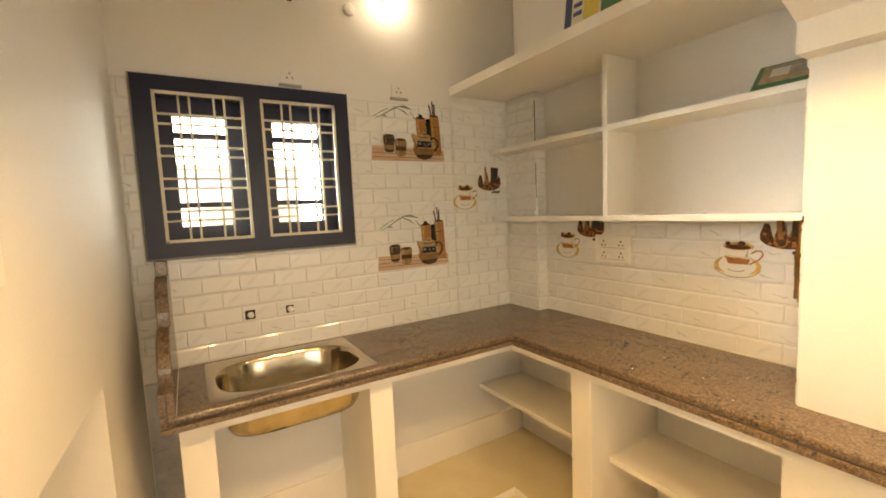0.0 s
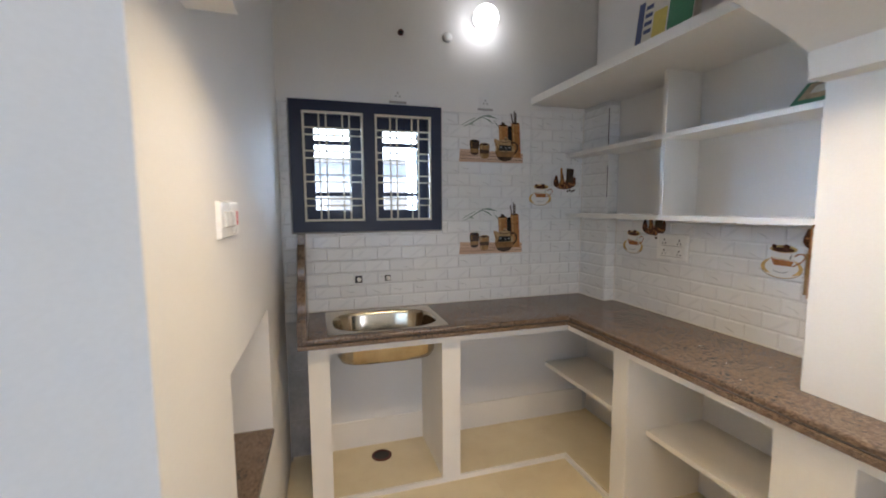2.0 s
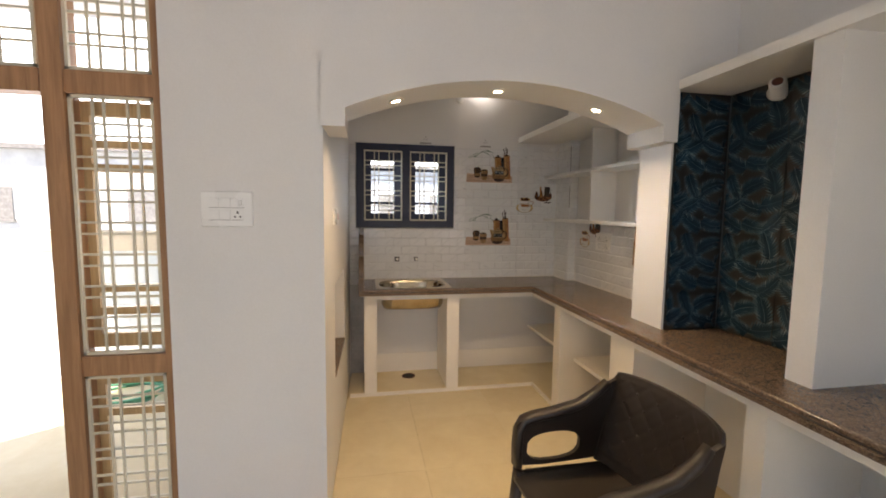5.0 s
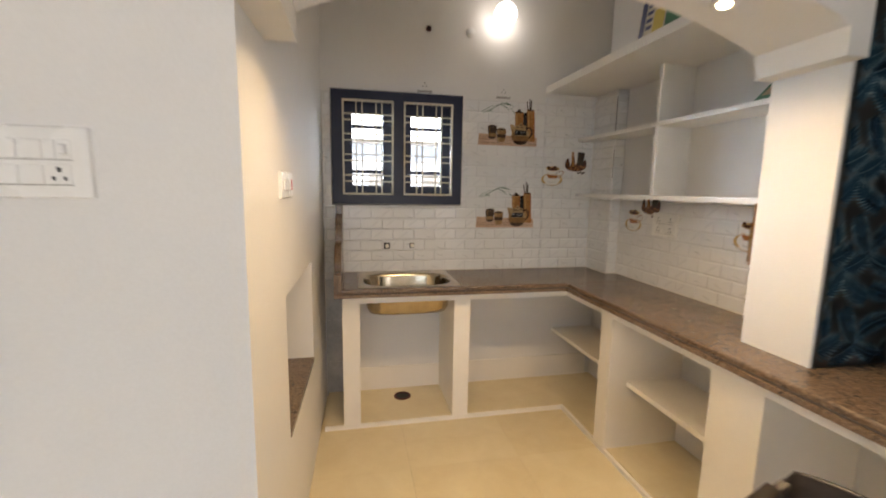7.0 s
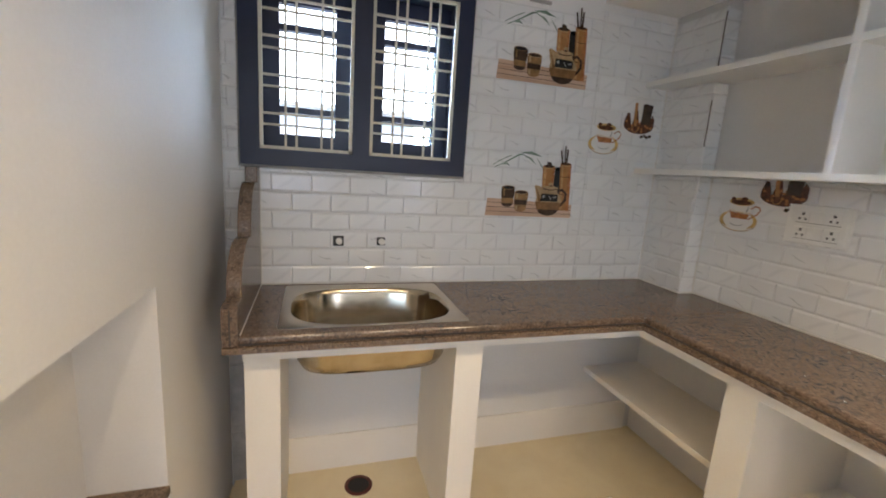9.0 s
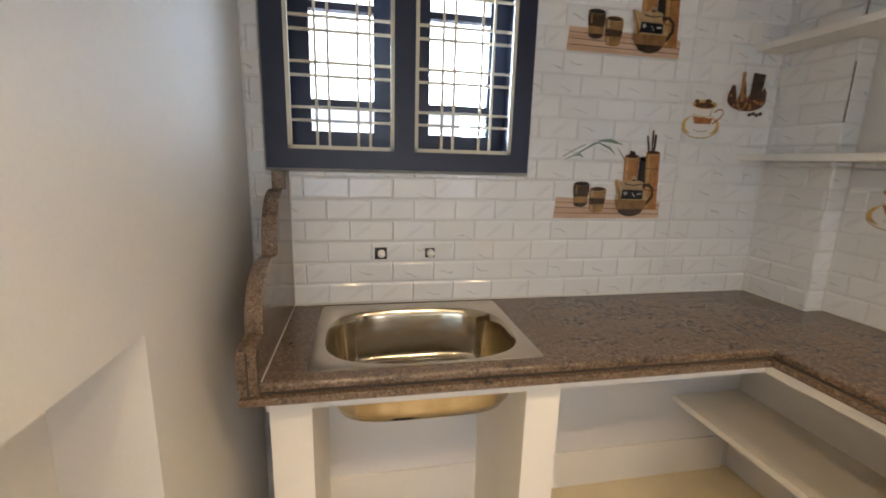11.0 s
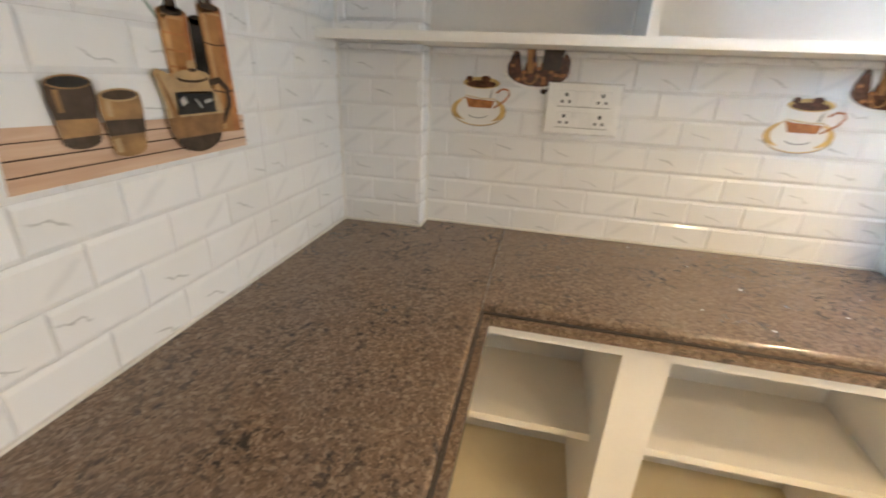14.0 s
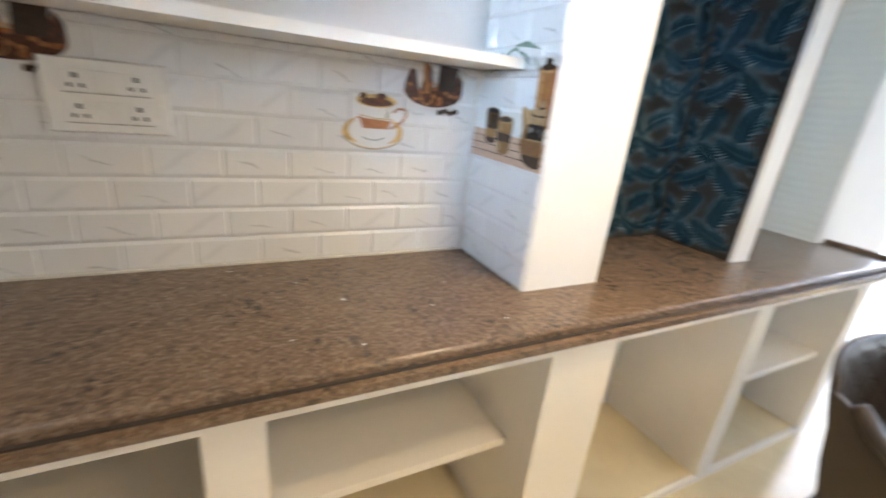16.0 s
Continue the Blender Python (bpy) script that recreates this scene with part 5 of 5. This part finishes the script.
    layers = [
        ("saucer", CHINA, [ell(0.083, 0.044, 0.083, 0.044)]),
        ("saucer_rim", GOLD, stroke(ell(0.083, 0.046, 0.074, 0.036, 2.3, 4.1, 12), [0.002 + 0.014 * math.sin(math.pi * k / 12) for k in range(13)])),
        ("saucer_rim", GOLD, stroke(ell(0.083, 0.046, 0.074, 0.036, -0.95, 0.85, 12), [0.002 + 0.014 * math.sin(math.pi * k / 12) for k in range(13)])),
        ("saucer_edge", GOLD, stroke(ell(0.083, 0.044, 0.081, 0.042, 0.0, 6.25, 40), 0.0028)),
        ("saucer_edge", SHADE, stroke(ell(0.083, 0.044, 0.083, 0.044, math.pi * 1.08, math.pi * 1.92, 16), 0.0018)),
        ("cup_body", CHINA, [[(0.037, 0.118), (0.138, 0.114), (0.130, 0.076), (0.120, 0.054), (0.055, 0.054), (0.044, 0.076)]]),
        ("cup_band", COPPER, [[(0.041, 0.082), (0.060, 0.078), (0.130, 0.074), (0.122, 0.053), (0.054, 0.053)]]),
        ("cup_rim", GOLD, [ell(0.088, 0.122, 0.054, 0.016)]),
        ("cup_gloss", SHADE, stroke([(0.122, 0.108), (0.116, 0.082)], [0.001, 0.008])),
        ("cup_line", GOLD, stroke([(0.041, 0.086), (0.088, 0.079), (0.131, 0.079)], 0.0025)),
        ("coffee", BEAN, [ell(0.087, 0.119, 0.044, 0.010), ell(0.052, 0.132, 0.010, 0.008), ell(0.100, 0.134, 0.014, 0.008)]),
        ("handle", COPPER, stroke([(0.133, 0.096), (0.150, 0.108), (0.166, 0.106), (0.172, 0.094), (0.160, 0.076), (0.128, 0.054)], 0.0055)),
        ("swirl", SHADE, stroke(ell(0.083, 0.036, 0.03, 0.012, math.pi * 1.1, math.pi * 1.9, 10), 0.003)),
        ("bean_plate", CHINA, [ell(0.263, 0.146, 0.096, 0.047, 0, -math.pi, 18)]),
        ("coffee_powder", BEAN, [heap]),
        ("heap_gloss", COPPER, dots),
        ("stick", BAMBOO, stroke([(0.243, 0.14), (0.237, 0.178), (0.236, beans_top)], 0.016) + stroke(ell(0.243, 0.135, 0.019, 0.023, math.pi * 0.9, math.pi * 2.1, 10), 0.004)),
        ("block", UMBER, [[(0.272, 0.15), (0.322, 0.15), (0.332, beans_top - 0.004), (0.276, beans_top)]]),
        ("crumb_trail", UMBER, [ell(0.285 + 0.016 * k, 0.094 + 0.005 * (k % 2), 0.009, 0.0075, n=8) for k in range(4)]),
    ]
    beside = ("bean_plate", "coffee_powder", "heap_gloss", "stick", "block", "crumb_trail")
    return [(n, m, [[(u + du, v + dv) for u, v in poly] for poly in polys] if n in beside else polys) for n, m, polys in layers]


north = lambda u0, v0: (lambda u, v, d: (u0 + u, NY - 0.001 - d, v0 + v))
eastw = lambda y0, v0: (lambda u, v, d: (EX - 0.001 - d, y0 - u, v0 + v))
pier_face = lambda u0, v0: (lambda u, v, d: (EX - 0.002 - u0 - u, PY1 + 0.001 + d, v0 + v))
TL, CL = "printed tile picture of a teapot, cups and bamboo", "printed tile picture of a coffee cup and beans"
picture("tile_picture", north(1.779, 1.779), TEA, TL, "tile pictures")
picture("tile_picture", north(1.780, 1.203), TEA, TL, "tile pictures")
picture("tile_picture", pier_face(0.0, 1.203), TEA, TL + " on the pier", "tile pictures", clip_u=EX - PX - 0.004)
picture("tile_picture", north(2.262, 1.508), cup_picture(True), CL, "tile pictures", clip_u=0.385)
picture("tile_picture", eastw(2.052, 1.217), cup_picture(False), CL, "tile pictures")
picture("tile_picture", eastw(1.203, 1.202), cup_picture(False), CL, "tile pictures")

# ---- wall and floor pieces ----
BW, BH, GAP = 0.1455, 0.0733, 0.0012
shared = {}


def brick_mesh(w, h):
    key = (round(w, 3), round(h, 3))
    if key not in shared:
        bm = bmesh.new()
        a, c, t = w / 2, h / 2, 0.007
        cx, cz = min(0.0032, a * 0.4), min(0.0080, c * 0.4)
        v = [bm.verts.new(p) for p in ((-a, 0, -c), (a, 0, -c), (a, 0, c), (-a, 0, c), (-a, -t * 0.5, -c), (a, -t * 0.5, -c), (a, -t * 0.5, c), (-a, -t * 0.5, c), (-a + cx, -t, -c + cz), (a - cx, -t, -c + cz), (a - cx, -t, c - cz), (-a + cx, -t, c - cz))]
        for i in range(4):
            j = (i + 1) % 4
            bm.faces.new((v[i], v[j], v[4 + j], v[4 + i]))
            bm.faces.new((v[4 + i], v[4 + j], v[8 + j], v[8 + i]))
        bm.faces.new(v[8:12])
        shared[key] = finish("tile", bm, BRICK)
    return shared[key]


def brick_wall(parent, at, turn, width, z0, z1, phase, holes=()):
    """Lays brick tiles on a wall whose lower left corner is at, running along +x after the turn."""
    m = pose(*at, 0, 0, turn)
    r = 0
    z = CZ
    while z < z1 - 0.004:
        top = min(z + BH, z1)
        if top - max(z, z0) > 0.01:
            u = -BW + ((phase + (BW / 2 if r % 2 else 0)) % BW)
            while u < width - 0.004:
                spans = [(max(u, 0), min(u + BW, width), max(z, z0), top)]
                for hx0, hx1, hz0, hz1 in holes:
                    nxt = []
                    for a, b, c, d in spans:
                        if b <= hx0 or a >= hx1 or d <= hz0 or c >= hz1:
                            nxt.append((a, b, c, d))
                            continue
                        if a < hx0: nxt.append((a, hx0, c, d))
                        if b > hx1: nxt.append((hx1, b, c, d))
                        lo, hi = max(a, hx0), min(b, hx1)
                        if c < hz0: nxt.append((lo, hi, c, hz0))
                        if d > hz1: nxt.append((lo, hi, hz1, d))
                    spans = nxt
                for a, b, c, d in spans:
                    if b - a > 0.012 and d - c > 0.010:
                        ob = new("tile", brick_mesh(b - a - GAP, d - c - GAP))
                        ob.parent = parent
                        ob.matrix_world = m @ Matrix.Translation(((a + b) / 2, 0, (c + d) / 2 - at[2]))
                u += BW
        z += BH
        r += 1


CAULK = surface("white_caulk", (0.66, 0.63, 0.58), 0.5, vary=0.1, big=14, fine=90, bump=0.4)
structure("caulk_line", boxes((0.862, PILX, NY - 0.005, NY + 0.004, CZ, CZ + 0.005), (PILX - 0.005, PILX + 0.004, PILY, NY - 0.005, CZ, CZ + 0.005), (PILX - 0.005, EX, PILY - 0.005, PILY + 0.004, CZ, CZ + 0.005),
          (EX - 0.005, EX + 0.004, PY1, PILY - 0.005, CZ, CZ + 0.005), (PILX - 0.004, PILX + 0.005, NY - 0.004, NY + 0.005, CZ + 0.005, 1.432), (PILX - 0.004, PILX + 0.005, NY - 0.004, NY + 0.005, 1.455, 1.826), (PILX - 0.004, PILX + 0.005, NY - 0.004, NY + 0.005, 1.849, 2.115),
          (EX - 0.004, EX + 0.005, PY1 - 0.005, PY1 + 0.004, CZ + 0.005, 1.432), (EX - 0.004, EX + 0.005, PILY - 0.004, PILY + 0.005, CZ + 0.005, 1.432)), CAULK, "white caulk along the worktop and in the tiled corners")
structure("splash_caulk", boxes((0.858, 0.8642, CFY + 0.02, NY, CZ - 0.002, CZ + 0.0015), (0.858, 0.8655, NY - 0.004, NY + 0.004, CZ + 0.0015, 1.352)), CAULK, "pale caulk along the granite upstand's foot")
tiled = lambda name, bm, label: structure(name, bm, GROUT, label)
T = 0.0052
bed = tiled("tiling_north", boxes((0.738, 2.272, NY + T, NY + BACK - 0.0005, CZ, WZ0 - 0.012), (0.738, WX0 - 0.01, NY + T, NY + BACK - 0.0005, WZ0 - 0.012, 2.078), (WX1 + 0.01, 2.272, NY + T, NY + BACK - 0.0005, WZ0 - 0.012, 2.078), (2.272, PILX + BACK, NY + T, NY + BACK - 0.0005, CZ, 2.118)), "glossy white brick-shaped wall tiles with grey veins")
brick_wall(bed, (0.742, NY + 0.007, CZ), 0, 2.272 - 0.742, CZ, 2.078, (0.975 - 0.742) % BW, [(WX0 - 0.742 - 0.008, WX1 - 0.742 + 0.008, WZ0 - 0.010, WZ1 + 0.01), (0.821 - 0.742, 0.862 - 0.742, 0, 1.10)])
brick_wall(bed, (2.272, NY + 0.007, CZ), 0, PILX - 2.272, CZ, 2.118, (0.975 - 2.272) % BW)
bed = tiled("tiling_east", boxes((EX + T, EX + BACK - 0.0005, PY1, PILY + BACK, CZ, 1.432)), "glossy white brick-shaped tiles above the worktop")
brick_wall(bed, (EX + 0.007, PILY, CZ), -90, PILY - PY1, CZ, 1.432, (PILY - 1.985) % BW)
bed = tiled("tiling_pilaster", boxes((PILX + T, PILX + BACK - 0.0005, PILY + 0.008, NY, CZ, 1.432), (PILX + T, PILX + BACK - 0.0005, PILY + 0.008, NY, 1.455, 1.826), (PILX + T, PILX + BACK - 0.0005, PILY + 0.008, NY, 1.849, 2.12)), "white brick-shaped tiles round the corner pilaster")
for z0, z1 in ((CZ, 1.432), (1.455, 1.826), (1.849, 2.12)):
    brick_wall(bed, (PILX + 0.007, NY, CZ), -90, NY - PILY + 0.0015, z0, z1, 0.03)
    brick_wall(bed, (PILX + 0.006, PILY + 0.007, CZ), 0, EX - PILX - 0.006, z0, z1, 0.0)
bed = tiled("tiling_pier", boxes((PX + 0.004, EX, PY1 - BACK + 0.0005, PY1 - T, CZ, 1.432), (PX + 0.004, EX, PY1 - BACK + 0.0005, PY1 - T, 1.455, 1.826), (PX + 0.004, EX, PY1 - BACK + 0.0005, PY1 - T, 1.849, 2.149)), "white brick-shaped tiles on the pier's inner face")
for z0, z1 in ((CZ, 1.432), (1.455, 1.826), (1.849, 2.149)):
    brick_wall(bed, (EX, PY1 - 0.007, CZ), 180, EX - PX - 0.004, z0, z1, 0.05)
structure("pilaster_edge_joint", boxes((PILX - 0.0005, PILX + 0.002, PILY - 0.0005, PILY + 0.0025, 1.56, 1.75), (PILX - 0.0005, PILX + 0.002, PILY - 0.0005, PILY + 0.0025, 1.88, 2.10)), UMBER, "dark open joint along the pilaster's tiled edge")
# large grey tiles in the gap beside the counter
GREYT = surface("grey_marble_tile", (0.50, 0.49, 0.48), 0.25, vary=0.25, big=5, fine=40, bump=0.05)
bed = tiled("tiling_gap", boxes((0.738, 0.86, NY + T - 0.004, NY + BACK - 0.0005, FZ, CZ - 0.045)), "tall grey marble tiles in the gap beside the counter")
for z0, z1 in ((FZ + 0.002, 0.27), (0.273, 0.57), (0.573, 0.853)):
    ob = new("tile", finish("tile", boxes((0.742, 0.858, NY - 0.009, NY - 0.003, z0, z1)), GREYT))
    ob.parent = bed
# floor tiles
fl = bpy.data.objects["floor"]
bm = bmesh.new()
box(bm, -0.2996, 0.2996, -0.2996, 0.2996, -0.0075, 0)
tile_mesh = finish("tile", bm, FLOOR, bevel=0.0006, segments=1)
for i in range(9):
    for j in range(11):
        x, y = -2.09 + 0.6 * i, -3.6 + 0.6 * j
        ob = new("tile", tile_mesh)
        ob.parent = fl
        ob.matrix_world = pose(x, y, FZ)
